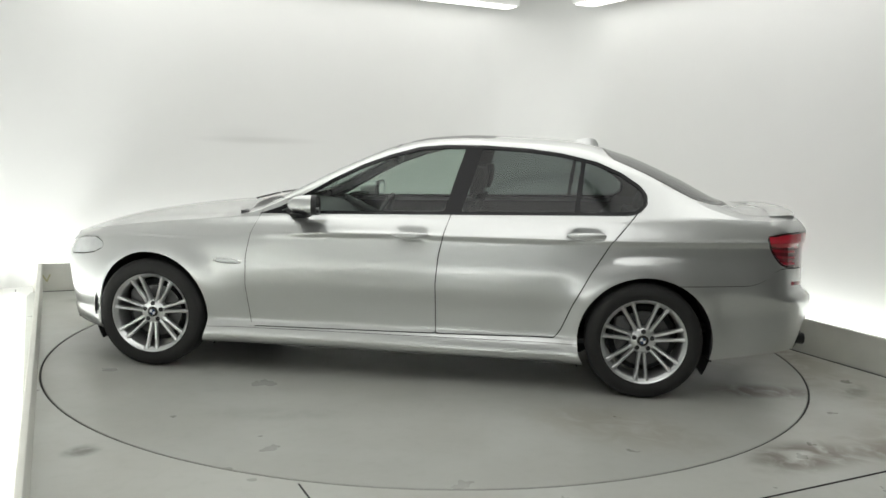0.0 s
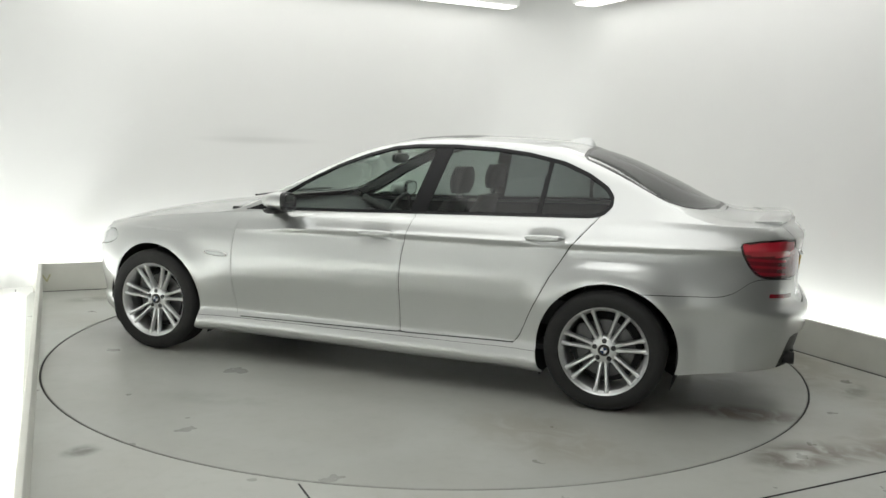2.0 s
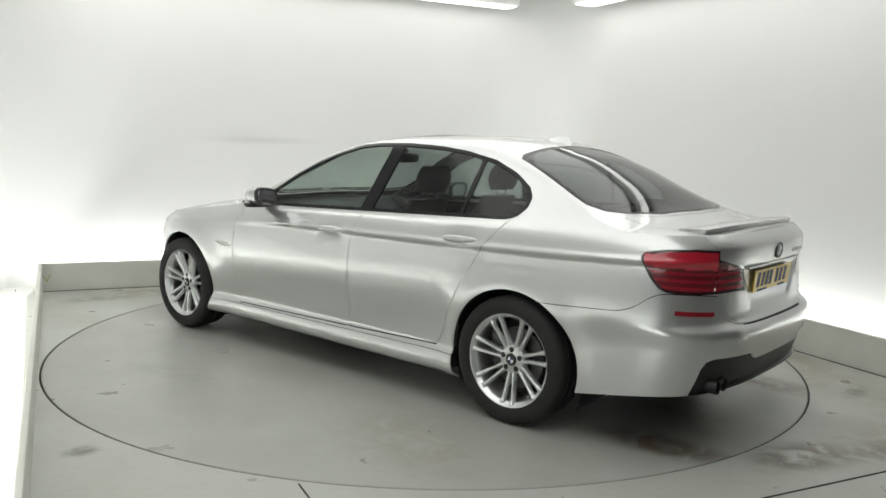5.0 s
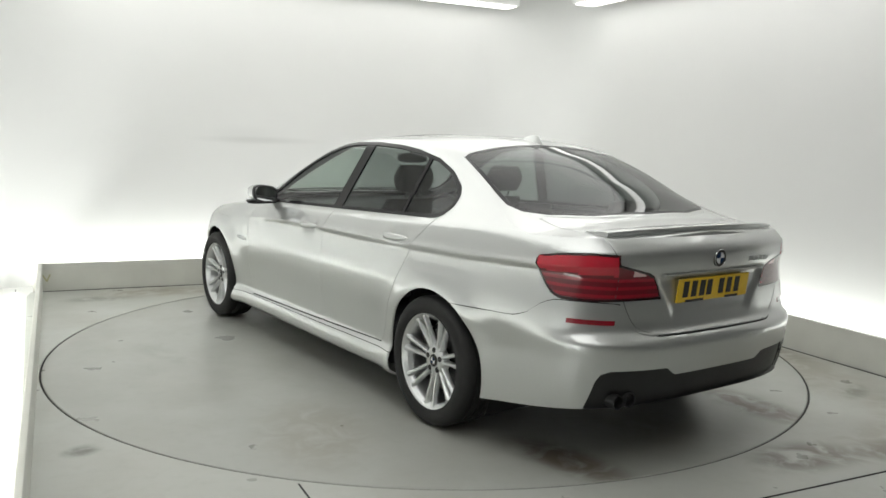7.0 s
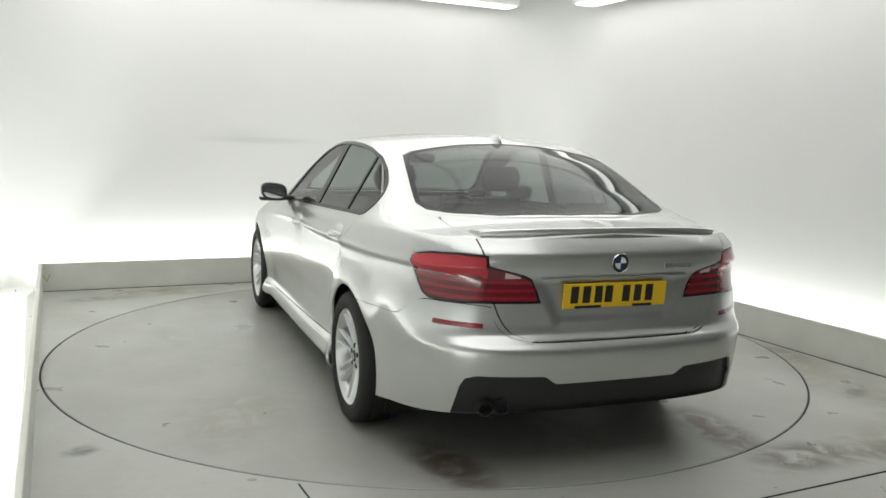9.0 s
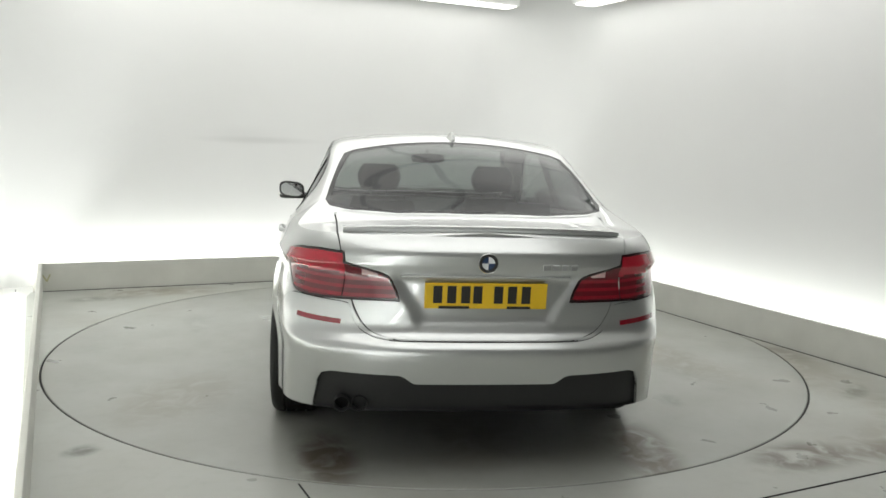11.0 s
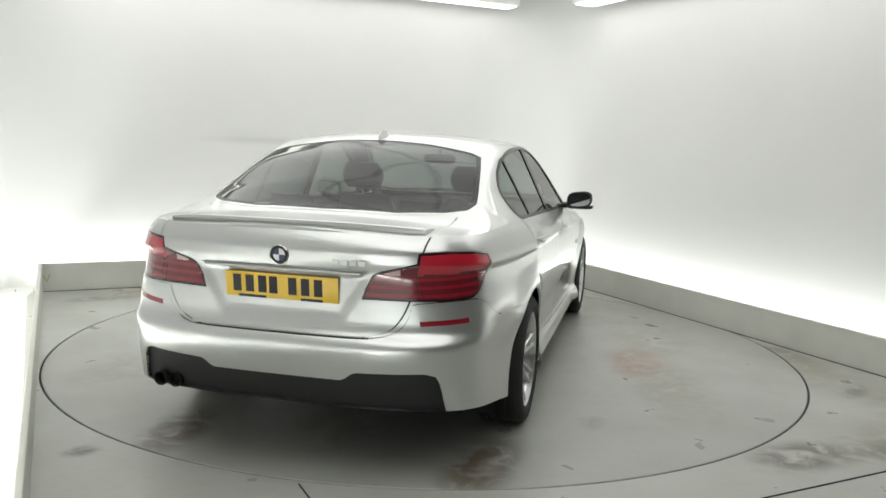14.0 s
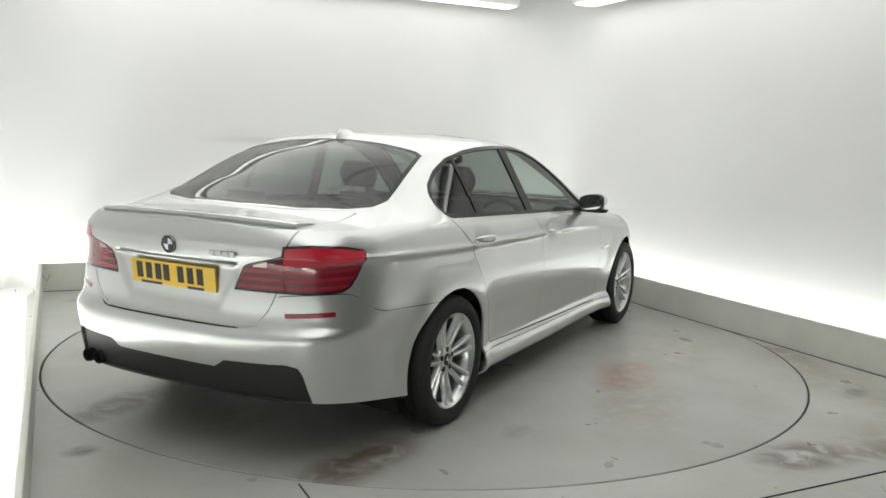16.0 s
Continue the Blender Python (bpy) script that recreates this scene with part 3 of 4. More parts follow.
    def cut(self, field, level=0.0):
        d = np.array([field(v) for v in self.v]) - level
        d[np.abs(d) < 1e-6] = 1e-6
        d = list(d)
        made, out = {}, []
        for face in self.f:
            s = [d[i] > 0 for i in face]
            if all(s) or not any(s):
                out.append(face)
                continue
            pos, neg = [], []
            for a, b in zip(face, face[1:] + face[:1]):
                (pos if d[a] > 0 else neg).append(a)
                if (d[a] > 0) != (d[b] > 0):
                    key = (min(a, b), max(a, b))
                    if key not in made:
                        t = d[key[0]] / (d[key[0]] - d[key[1]])
                        made[key] = len(self.v)
                        self.v.append(self.v[key[0]] * (1 - t) + self.v[key[1]] * t)
                        d.append(0.0)
                    pos.append(made[key])
                    neg.append(made[key])
            out += [p for p in (pos, neg) if len(p) > 2]
        self.f = out


def skin_mesh(name, skin, faces, mat, parent, sides=(1, -1), shift=0.0, rim=0.010, label=""):
    """A panel from faces of the skin, on one or both sides, with its edge turned in by rim metres."""
    verts, norms, polys, index = [], [], [], {}
    for side in sides:
        for f in faces:
            poly = []
            for i in f:
                v = skin.v[i]
                key = (round(v[0], 5), round(side * v[1], 5) if v[1] > 1e-5 else 0.0, round(v[2], 5))
                if key not in index:
                    index[key] = len(verts)
                    n = np.array([v[4], side * v[5], v[6]])
                    n /= max(np.linalg.norm(n), 1e-9)
                    norms.append(n)
                    verts.append(np.array(key) + n * shift)
                k = index[key]
                if not poly or (k != poly[-1] and k != poly[0]):
                    poly.append(k)
            if len(poly) > 2 and len(set(poly)) == len(poly):
                polys.append(poly if side > 0 else poly[::-1])
    if rim:
        count = {}
        for p in polys:
            for a, b in zip(p, p[1:] + p[:1]):
                count[(a, b)] = 1
        twin = {}

        def inner(i, lift):
            key = (i, lift)
            if key not in twin:
                twin[key] = len(verts)
                verts.append(verts[i] - norms[i] * lift)
                norms.append(norms[i])
            return twin[key]
        for a, b in [k for k in count if (k[1], k[0]) not in count]:
            if abs(verts[a][1]) < 1e-5 and abs(verts[b][1]) < 1e-5:
                continue
            polys.append([b, a, inner(a, rim), inner(b, rim)])
    ob = link_mesh(name, verts, polys, mat, parent)
    ob.data.normals_split_custom_set_from_vertices([tuple(n) for n in norms])
    if label:
        tagged(ob, label)
    return ob


def shifted(*pts):
    return polygon(*[(x + 0.02, z) for x, z in pts])


# outlines of openings and panels: side view (x, z), round the tail (reach, z), from above (x, y)
DLO = shifted((0.80, 0.957), (-1.40, 1.036), (-1.46, 1.055), (-1.50, 1.10), (-1.50, 1.155), (-1.46, 1.205), (-1.35, 1.275), (-1.20, 1.336), (-1.0, 1.377), (-0.8, 1.398), (-0.55, 1.408),
              (-0.3, 1.403), (-0.15, 1.387), (0.02, 1.338), (0.2, 1.268), (0.37, 1.180), (0.52, 1.09), (0.67, 1.005))
FRONT_DOOR = shifted((0.80, 0.945), (0.835, 0.85), (0.865, 0.70), (0.87, 0.52), (0.85, 0.37), (0.835, 0.275), (-0.30, 0.295), (-0.292, 0.6), (-0.305, 0.76), (-0.335, 0.90), (-0.38, 1.05), (0.75, 1.05))
REAR_DOOR = shifted((-0.38, 1.05), (-0.335, 0.90), (-0.305, 0.76), (-0.292, 0.6), (-0.30, 0.295), (-1.00, 0.31), (-1.035, 0.36), (-1.09, 0.50), (-1.19, 0.70), (-1.30, 0.88), (-1.44, 1.05))
TAIL_LAMP = polygon((0.352, 0.764), (0.37, 0.81), (0.405, 0.868), (0.44, 0.885), (0.592, 0.925), (0.612, 0.968), (0.74, 0.976), (0.88, 0.970), (0.975, 0.953), (0.985, 0.935), (0.965, 0.89), (0.925, 0.83), (0.885, 0.79), (0.84, 0.773), (0.70, 0.764))
REFLECTOR = (0.580, 0.795, 0.670, 0.683, 0.0105)     # reach from, to, height at both, half height
BUMPER_LINE = knots((-0.1, 0.604), (0.36, 0.606), (0.44, 0.616), (0.50, 0.645), (0.54, 0.70), (0.56, 0.748), (0.62, 0.757), (0.85, 0.768), (0.90, 0.755), (1.0, 0.690), (1.08, 0.668), (1.5, 0.655), (1.8, 0.65))
LID_EDGE = knots((0.60, 0.30), (0.612, 0.40), (0.64, 0.485), (0.70, 0.535), (0.76, 0.560), (0.92, 0.600), (1.04, 0.625), (1.2, 0.70))
SCREEN = polygon((0.93, 0.0), (0.91, 0.3), (0.84, 0.55), (0.76, 0.69), (0.62, 0.690), (0.30, 0.60), (0.02, 0.535), (0.04, 0.3), (0.05, 0.0), (0.05, -0.2), (0.93, -0.2))
BACKLIGHT = polygon((-1.235, -0.2), (-1.235, 0.0), (-1.240, 0.3), (-1.260, 0.55), (-1.295, 0.600), (-1.42, 0.628), (-1.65, 0.670), (-1.77, 0.688), (-1.86, 0.665), (-1.94, 0.575), (-2.02, 0.36), (-2.045, 0.0), (-2.045, -0.2))
SUNROOF = polygon((-0.02, -0.2), (-0.02, 0.38), (-0.05, 0.42), (-0.52, 0.43), (-0.56, 0.39), (-0.56, -0.2))
BONNET = polygon((2.22, -0.2), (2.20, 0.2), (2.10, 0.45), (1.9, 0.58), (1.5, 0.68), (1.0, 0.745), (0.92, 0.70), (0.99, 0.4), (1.02, 0.0), (1.02, -0.2))
HEADLAMP = polygon((2.16, 0.625), (2.0, 0.645), (1.90, 0.665), (1.825, 0.70), (1.81, 0.72), (1.83, 0.745), (1.89, 0.770), (2.02, 0.755), (2.2, 0.70))
VALANCE = polygon((-0.1, 0.425), (0.29, 0.425), (0.315, 0.445), (0.34, 0.462), (0.63, 0.468), (0.675, 0.455), (0.695, 0.42), (0.715, 0.30), (0.73, 0.1), (-0.1, 0.1))
GAPW = 0.0035


def f_arch(v):
    if v[2] > 0.9:
        return 1.0
    return 0.37 * (math.hypot((v[0] - 1.49) / 0.366, (v[2] - 0.32) / 0.382) if v[0] > 0 else math.hypot((v[0] + 1.498) / 0.387, (v[2] - 0.32) / 0.376)) - 0.37


def f_dlo(v):
    return DLO(v[[0, 2]]) if v[1] > 0.35 and v[2] > 0.9 else 1.0


def f_fdoor(v):
    return FRONT_DOOR(v[[0, 2]]) if v[1] > 0.5 else 1.0


def f_rdoor(v):
    return REAR_DOOR(v[[0, 2]]) if v[1] > 0.5 else 1.0


def f_lamp(v):
    return TAIL_LAMP(v[[3, 2]]) if v[0] < -1.9 and v[2] < 1.02 else 1.0


def refl_height(v):
    a, b, za, zb, h = REFLECTOR
    return v[2] - za - (zb - za) * (v[3] - a) / (b - a) if v[0] < -1.9 and 0.6 < v[2] < 0.76 and v[3] < 0.9 else 1.0


def refl_reach(v):
    return v[3] - REFLECTOR[0] if v[0] < -1.9 and 0.64 < v[2] < 0.71 else 1.0


def f_refl(v):
    a, b, za, zb, h = REFLECTOR
    return max(abs(refl_height(v)) - h, a - v[3], v[3] - b)


def f_bumper(v):
    return v[2] - BUMPER_LINE(v[3]) if v[3] < 1.75 else 1.0


def f_lid(v):
    edge = v[1] - LID_EDGE(v[2])
    return max(edge, 0.607 - v[2], v[0] + 2.062 - 0.16 * (v[1] / 0.66) ** 3) if v[0] < -1.6 else 1.0


def f_screen(v):
    return SCREEN(v[[0, 1]]) if v[2] > 0.95 and v[0] > -0.2 else 1.0


def f_backlight(v):
    return BACKLIGHT(v[[0, 1]]) if v[2] > 1.055 and v[0] < -0.8 else 1.0


def f_sunroof(v):
    return SUNROOF(v[[0, 1]]) if v[2] > 1.4 else 1.0


def f_bonnet(v):
    return BONNET(v[[0, 1]]) if v[2] > 0.66 and v[0] > 0.5 else 1.0


def f_headlamp(v):
    return HEADLAMP(v[[0, 2]]) if v[1] > 0.3 and v[0] > 1.5 else 1.0


def f_valance(v):
    return VALANCE(v[[3, 2]]) if v[0] < -1.9 else 1.0


def f_sill(v):
    return v[2] - (0.262 + 0.02 * (1.08 - v[0]) / 2.1) if -1.15 < v[0] < 1.15 else 1.0


def f_pillar(v):
    return abs(v[0] + 0.345 + 0.28 * (v[2] - 0.99)) - 0.05 if v[1] > 0.4 and v[2] > 0.93 else 1.0


def f_quarter(v):
    return abs(v[0] + 1.075 + 0.10 * (v[2] - 1.02)) - 0.014 if v[1] > 0.4 and v[2] > 0.93 else 1.0


def f_lampsplit(v):
    return v[3] - 0.597 if v[0] < -1.9 and 0.7 < v[2] < 1.02 else 1.0


def lamp_stripe(v):
    """Height inside the lamp, in bands that follow its lower edge."""
    return (v[2] - 0.757 - 0.05 * max(v[3] - 0.62, 0) ** 1.0) if v[0] < -1.9 and 0.7 < v[2] < 1.02 else 1.0


BANDS = ((0.022, 0.036), (0.056, 0.070), (0.090, 0.104))


def build_car():
    skin = Skin()
    for field, levels in ((f_arch, (0,)), (f_dlo, (0, -0.018)), (f_pillar, (0,)), (f_quarter, (0,)), (f_fdoor, (-GAPW, GAPW)), (f_rdoor, (-GAPW, GAPW)),
                          (f_lamp, (-0.0025, 0.001, -0.011)), (refl_height, (-REFLECTOR[4], REFLECTOR[4])), (refl_reach, (0, REFLECTOR[1] - REFLECTOR[0])), (f_bumper, (-0.0022, 0.0022)), (f_lid, (-0.0042, 0.0042)), (f_screen, (0, -0.03)), (f_backlight, (0, -0.025)),
                          (f_sunroof, (-GAPW, GAPW)), (f_bonnet, (-0.0015, 0.0015)), (f_headlamp, (0, -0.008)), (f_valance, (0,)), (f_sill, (-0.002, 0.002)), (f_lampsplit, (-0.002, 0.002))):
        for level in levels:
            skin.cut(field, level)
    for lo, hi in BANDS:
        skin.cut(lamp_stripe, lo)
        skin.cut(lamp_stripe, hi)
    parts = {}
    for f in skin.f:
        c = np.mean([skin.v[i] for i in f], axis=0)
        d = f_dlo(c)
        if f_arch(c) < 0:
            continue
        if d < 0:
            if d > -0.018:
                key = "window_trim"
            elif f_pillar(c) < 0:
                key = "pillar_cover"
            elif f_quarter(c) < 0:
                key = "divider"
            else:
                key = "pane_front" if c[0] > -0.36 - 0.28 * (c[2] - 0.99) else "pane_rear" if c[0] > -1.075 - 0.1 * (c[2] - 1.02) else "pane_quarter"
        elif f_screen(c) < 0:
            key = "screen" if f_screen(c) < -0.03 else "screen_band"
        elif f_backlight(c) < 0:
            key = "backlight" if f_backlight(c) < -0.025 else "backlight_band"
        elif f_lamp(c) < 0.001:
            band = any(lo < lamp_stripe(c) < hi for lo, hi in BANDS)
            if f_lamp(c) > -0.0025 or abs(f_lampsplit(c)) < 0.002:
                key = "gap"
            else:
                inner = "lid_" if f_lampsplit(c) < 0 else ""
                key = inner + ("lamp_edge" if f_lamp(c) > -0.011 else "lamp_lens" if inner and lamp_stripe(c) > 0.118 and c[3] < 0.53 else "lamp_band" if band else "lamp" if inner or lamp_stripe(c) > 0.118 else "lamp_low")
        elif f_refl(c) < 0:
            key = "reflector"
        elif f_valance(c) < 0:
            key = "valance"
        elif f_headlamp(c) < 0:
            key = "headlamp" if f_headlamp(c) < -0.008 else "gap"
        elif min(abs(g(c)) / w for g, w in ((f_fdoor, GAPW), (f_rdoor, GAPW), (f_sunroof, GAPW), (f_bumper, 0.0022), (f_lid, 0.0042), (f_bonnet, 0.0015))) < 1:
            key = "gap"
        elif abs(f_sill(c)) < 0.002:
            key = "gap"
        elif f_fdoor(c) < 0:
            key = "front_door"
        elif f_rdoor(c) < 0:
            key = "rear_door"
        elif f_lid(c) < 0:
            key = "boot_lid"
        elif f_bumper(c) < 0:
            key = "rear_bumper"
        elif f_sunroof(c) < 0:
            key = "sunroof"
        elif f_bonnet(c) < 0:
            key = "bonnet"
        elif f_sill(c) < 0:
            key = "sill"
        elif 0.80 < c[0] < 1.03 and c[1] < 0.70 and c[2] > 0.93:
            key = "cowl"
        else:
            key = "body"
        parts.setdefault(key, []).append(f)

    root = new("car")
    tagged(root, "silver four-door saloon car on a turntable", "car")

    def panel(key, name, mat, parent, sides=(1, -1), shift=0.0, rim=0.012, label=""):
        return skin_mesh(name, skin, parts[key], mat, parent, sides, shift, rim, label)

    body = panel("body", "body", M_PAINT, root, label="silver metallic painted body shell")
    panel("gap", "panel_gap", M_DARK, root, shift=-0.009, rim=0, label="dark shut lines between the panels")
    panel("bonnet", "bonnet", M_PAINT, root)
    lid = panel("boot_lid", "boot_lid", M_PAINT, root, label="silver boot lid with a lip spoiler")
    bumper = panel("rear_bumper", "rear_bumper", M_PAINT, root)
    panel("valance", "valance", M_PLASTIC, bumper, shift=-0.018, rim=-0.018, label="black plastic lower bumper insert")
    panel("cowl", "wiper_cowl", M_PLASTIC, root, shift=-0.006, rim=0.01, label="black plastic cowl under the windscreen")
    panel("sunroof", "sunroof", M_BLACK, root, label="closed dark glass sunroof")
    panel("screen", "windscreen", M_SCREEN, root, shift=-0.003, rim=0, label="clear windscreen").visible_shadow = False
    panel("screen_band", "windscreen_edge", M_BLACK, root, shift=-0.002, rim=0)
    panel("backlight", "rear_window", M_REARGLASS, root, shift=-0.003, rim=0, label="dark tinted rear window").visible_shadow = False
    panel("backlight_band", "rear_window_edge", M_BLACK, root, shift=-0.002, rim=0)
    for side in (1, -1):
        s = (side,)
        fd = panel("front_door", "front_door", M_PAINT, root, s)
        rd = panel("rear_door", "rear_door", M_PAINT, root, s)
        panel("pane_front", "door_window", M_GLASS, fd, s, -0.006, 0, "tinted window").visible_shadow = False
        panel("pane_rear", "door_window", M_PRIVACY, rd, s, -0.006, 0, "tinted window").visible_shadow = False
        panel("pane_quarter", "quarter_window", M_PRIVACY, rd, s, -0.006, 0, "tinted window").visible_shadow = False
        panel("divider", "window_bar", M_BLACK, rd, s, -0.001, 0.01)
        panel("pillar_cover", "pillar_cover", M_BLACK, root, s, -0.001, 0.012, "gloss black pillar cover")
        panel("window_trim", "window_trim", M_BLACK, root, s, 0.002, 0.012, "gloss black window surround")
        panel("sill", "sill", M_PAINT, root, s)
        lamp = panel("lamp", "tail_lamp", M_RED, root, s, -0.001, 0.012, "red tail lamp")
        panel("lamp_low", "lower_lens", M_REDLOW, lamp, s, -0.001, 0)
        panel("lamp_edge", "lamp_edge", M_REDDARK, lamp, s, -0.003, 0.012)
        panel("lamp_band", "light_bar", M_REDMID, lamp, s, -0.001, 0)
        lamp = panel("lid_lamp", "lid_lamp", M_REDLOW, lid, s, -0.001, 0.012, "dark red lamp on the boot lid")
        panel("lid_lamp_edge", "lamp_edge", M_REDDARK, lamp, s, -0.003, 0.012)
        panel("lid_lamp_band", "light_bar", M_REDMID, lamp, s, -0.001, 0)
        panel("lid_lamp_lens", "reversing_lens", M_PINK, lamp, s, -0.001, 0.006, "pale reversing lens")
        panel("reflector", "reflector", M_REDMID, bumper, s, 0.002, 0.01, "thin red reflector")
        panel("headlamp", "headlamp", M_CLEAR, root, s, 0.001, 0.01, "clear headlamp")
        # lining of doors and posts, seen through the windows
        skin_mesh("door_lining", skin, parts["front_door"] + parts["rear_door"], M_LEATHER, root, s, -0.055, 0)
    cabin = [f for f in parts["body"] if np.mean([skin.v[i][2] for i in f]) > 1.06 and -2.0 < np.mean([skin.v[i][0] for i in f]) < 0.7]
    skin_mesh("headlining", skin, cabin, M_CLOTH, root, (1, -1), -0.02, 0, "pale grey headlining")
    return root, lid, bumper


car, boot_lid, rear_bumper = build_car()


# ---- parts set on the car ----
def oval(cx, cy, cz, a, b, n=16, plane="xz", power=2.0):
    out = []
    for i in range(n):
        t = 2 * math.pi * i / n
        c, s = math.cos(t), math.sin(t)
        u = a * math.copysign(abs(c) ** (2 / power), c)
        w = b * math.copysign(abs(s) ** (2 / power), s)
        out.append((cx + u, cy, cz + w) if plane == "xz" else (cx, cy + u, cz + w) if plane == "yz" else (cx + u, cy + w, cz))
    return out


def build_wheel():
    wheel = new("wheel")
    # tyre: tread with three grooves, rounded shoulders, bead
    prof = [(0.222, -0.105), (0.245, -0.118), (0.28, -0.122), (0.305, -0.116), (0.322, -0.100), (0.3275, -0.085)]
    for g in (-0.05, 0.0, 0.05):
        prof += [(0.3285, g - 0.007), (0.320, g - 0.005), (0.320, g + 0.005), (0.3285, g + 0.007)]
    prof += [(0.3275, 0.085), (0.322, 0.100), (0.312, 0.111), (0.305, 0.116), (0.302, 0.1165), (0.298, 0.119), (0.28, 0.122), (0.256, 0.120), (0.252, 0.1175), (0.245, 0.118), (0.236, 0.112), (0.230, 0.104)]
    prof = [(0.238 + (r - 0.222) * 0.6 if r < 0.25 else 0.2548 + (r - 0.25) * 1.01, d) for r, d in prof]
    tyre = part("tyre", turned_bm(prof, 72), M_RUBBER, wheel, "worn black rubber tyre", True)
    # rim: lip, well and barrel
    prof = [(0.231, 0.100), (0.2335, 0.106), (0.230, 0.110), (0.225, 0.107), (0.221, 0.098), (0.214, 0.090), (0.208, 0.082), (0.203, 0.04), (0.195, -0.02), (0.205, -0.10), (0.225, -0.105)]
    prof = [(r * 1.06, d) for r, d in prof]
    rim = part("rim", turned_bm(prof, 72), M_ALLOY, wheel, "silver alloy rim with seven double spokes", True)
    prof = [(0.0, 0.066), (0.030, 0.066), (0.034, 0.074), (0.055, 0.073), (0.070, 0.068), (0.078, 0.058), (0.080, 0.03), (0.0, 0.03)]
    part("hub", turned_bm(prof, 40), M_ALLOY, rim, smooth=True)
    for i in range(7):
        a = -math.pi / 2 + 2 * math.pi * i / 7
        er, et = Vector((math.cos(a), 0, math.sin(a))), Vector((-math.sin(a), 0, math.cos(a)))
        bm = bmesh.new()
        for side in (-1, 1):
            rings = []
            for k in range(8):
                t = k / 7
                r = 0.058 + (0.230 - 0.058) * t
                off = side * (0.0125 + 0.0195 * t ** 1.1)
                half = 0.0090 - 0.0015 * math.sin(math.pi * t) + 0.004 * max(t - 0.85, 0) / 0.15
                y = 0.068 + 0.006 * math.sin(math.pi * t) + 0.032 * t * t
                depth = 0.034 - 0.014 * t
                c = er * r + et * off
                rings.append([c - et * half * 1.5 + Vector((0, y - depth, 0)), c - et * half + Vector((0, y - 0.003, 0)), c - et * half * 0.6 + Vector((0, y, 0)),
                              c + et * half * 0.6 + Vector((0, y, 0)), c + et * half + Vector((0, y - 0.003, 0)), c + et * half * 1.5 + Vector((0, y - depth, 0))])
            rings_bm(rings, True, bm)
        part("spoke", bm, M_ALLOY, rim, smooth=True)
    for i in range(5):
        a = math.pi / 2 + 2 * math.pi * i / 5
        bm = turned_bm([(0.0, 0.0752), (0.013, 0.0752), (0.0142, 0.074), (0.0142, 0.06)], 12)
        bmesh.ops.translate(bm, verts=bm.verts, vec=(0.053 * math.cos(a), 0, 0.053 * math.sin(a)))
        part("bolt", bm, M_PLASTIC, rim, "dark wheel bolt in its hole", True)
    cap = part("hub_cap", turned_bm([(0.0, 0.0785), (0.024, 0.0785), (0.029, 0.077), (0.031, 0.070)], 32), M_INK, rim, "round dark badge cap", True)
    for q in (0, 1, 2, 3):
        bm = turned_bm([(0.0, 0.0792), (0.018, 0.0792), (0.018, 0.078)], 24, arc=0.25)
        bmesh.ops.rotate(bm, verts=bm.verts, cent=(0, 0, 0), matrix=Matrix.Rotation(math.pi / 2 * q + 0.2, 3, "Y"))
        part("badge_quarter", bm, M_BLUE if q % 2 else M_WHITE, cap)
    part("brake_disc", turned_bm([(0.07, 0.012), (0.160, 0.012), (0.160, -0.012), (0.07, -0.012)], 48), M_STEEL, wheel, "worn steel brake disc", True)
    bm = rings_bm([oval(0.115, y, 0.06, a, b, 14, power=3.5) for y, a, b in ((-0.03, 0.05, 0.075), (0.028, 0.05, 0.075), (0.036, 0.042, 0.066))])
    part("brake_caliper", bm, M_STEEL, wheel, "grey brake caliper", True)
    part("dust_shield", turned_bm([(0.0, -0.02), (0.195, -0.02), (0.195, -0.03)], 40), M_LINER, wheel)
    return wheel


def build_wheels(root):
    first = build_wheel()
    first.parent = root
    tagged(first, "alloy wheel with black tyre")
    first.matrix_basis = pose(1.484, 0.822, 0.322)
    copy_thing(first, pose(-1.490, 0.826, 0.322))
    copy_thing(first, pose(1.484, -0.822, 0.322, 0, 0, 180))
    copy_thing(first, pose(-1.490, -0.826, 0.322, 0, 0, 180))
    for wx, wz in WHEELS:
        for side in (1, -1):
            bm = turned_bm([(0.05, 0.52), (0.405, 0.52), (0.405, 0.60), (0.41, 0.84)], 44, arc=0.66)
            bmesh.ops.rotate(bm, verts=bm.verts, cent=(0, 0, 0), matrix=Matrix.Rotation(radians(28.8), 3, "Y"))
            bmesh.ops.translate(bm, verts=bm.verts, vec=(wx, 0, wz))
            if side < 0:
                bmesh.ops.scale(bm, verts=bm.verts, vec=(1, -1, 1))
            part("arch_liner", bm, M_LINER, root, "black felt wheel arch liner", True)


def build_underside(root):
    bm = box_bm(-1.06, 1.06, -0.83, 0.83, 0.17, 0.26, 0.02)
    box_bm(-2.20, -1.06, -0.60, 0.60, 0.215, 0.30, 0.02, bm=bm)
    box_bm(1.06, 2.15, -0.60, 0.60, 0.185, 0.30, 0.02, bm=bm)
    part("underbody", bm, M_LINER, root, "black underbody panel")
    # wall behind the bumper and boot floor, so that no light comes through
    part("boot_floor", box_bm(-2.40, -1.55, -0.66, 0.66, 0.34, 0.40, 0.02), M_LINER, root)
    part("bulkhead", box_bm(0.92, 0.98, -0.78, 0.78, 0.26, 0.90, 0.01), M_LINER, root)


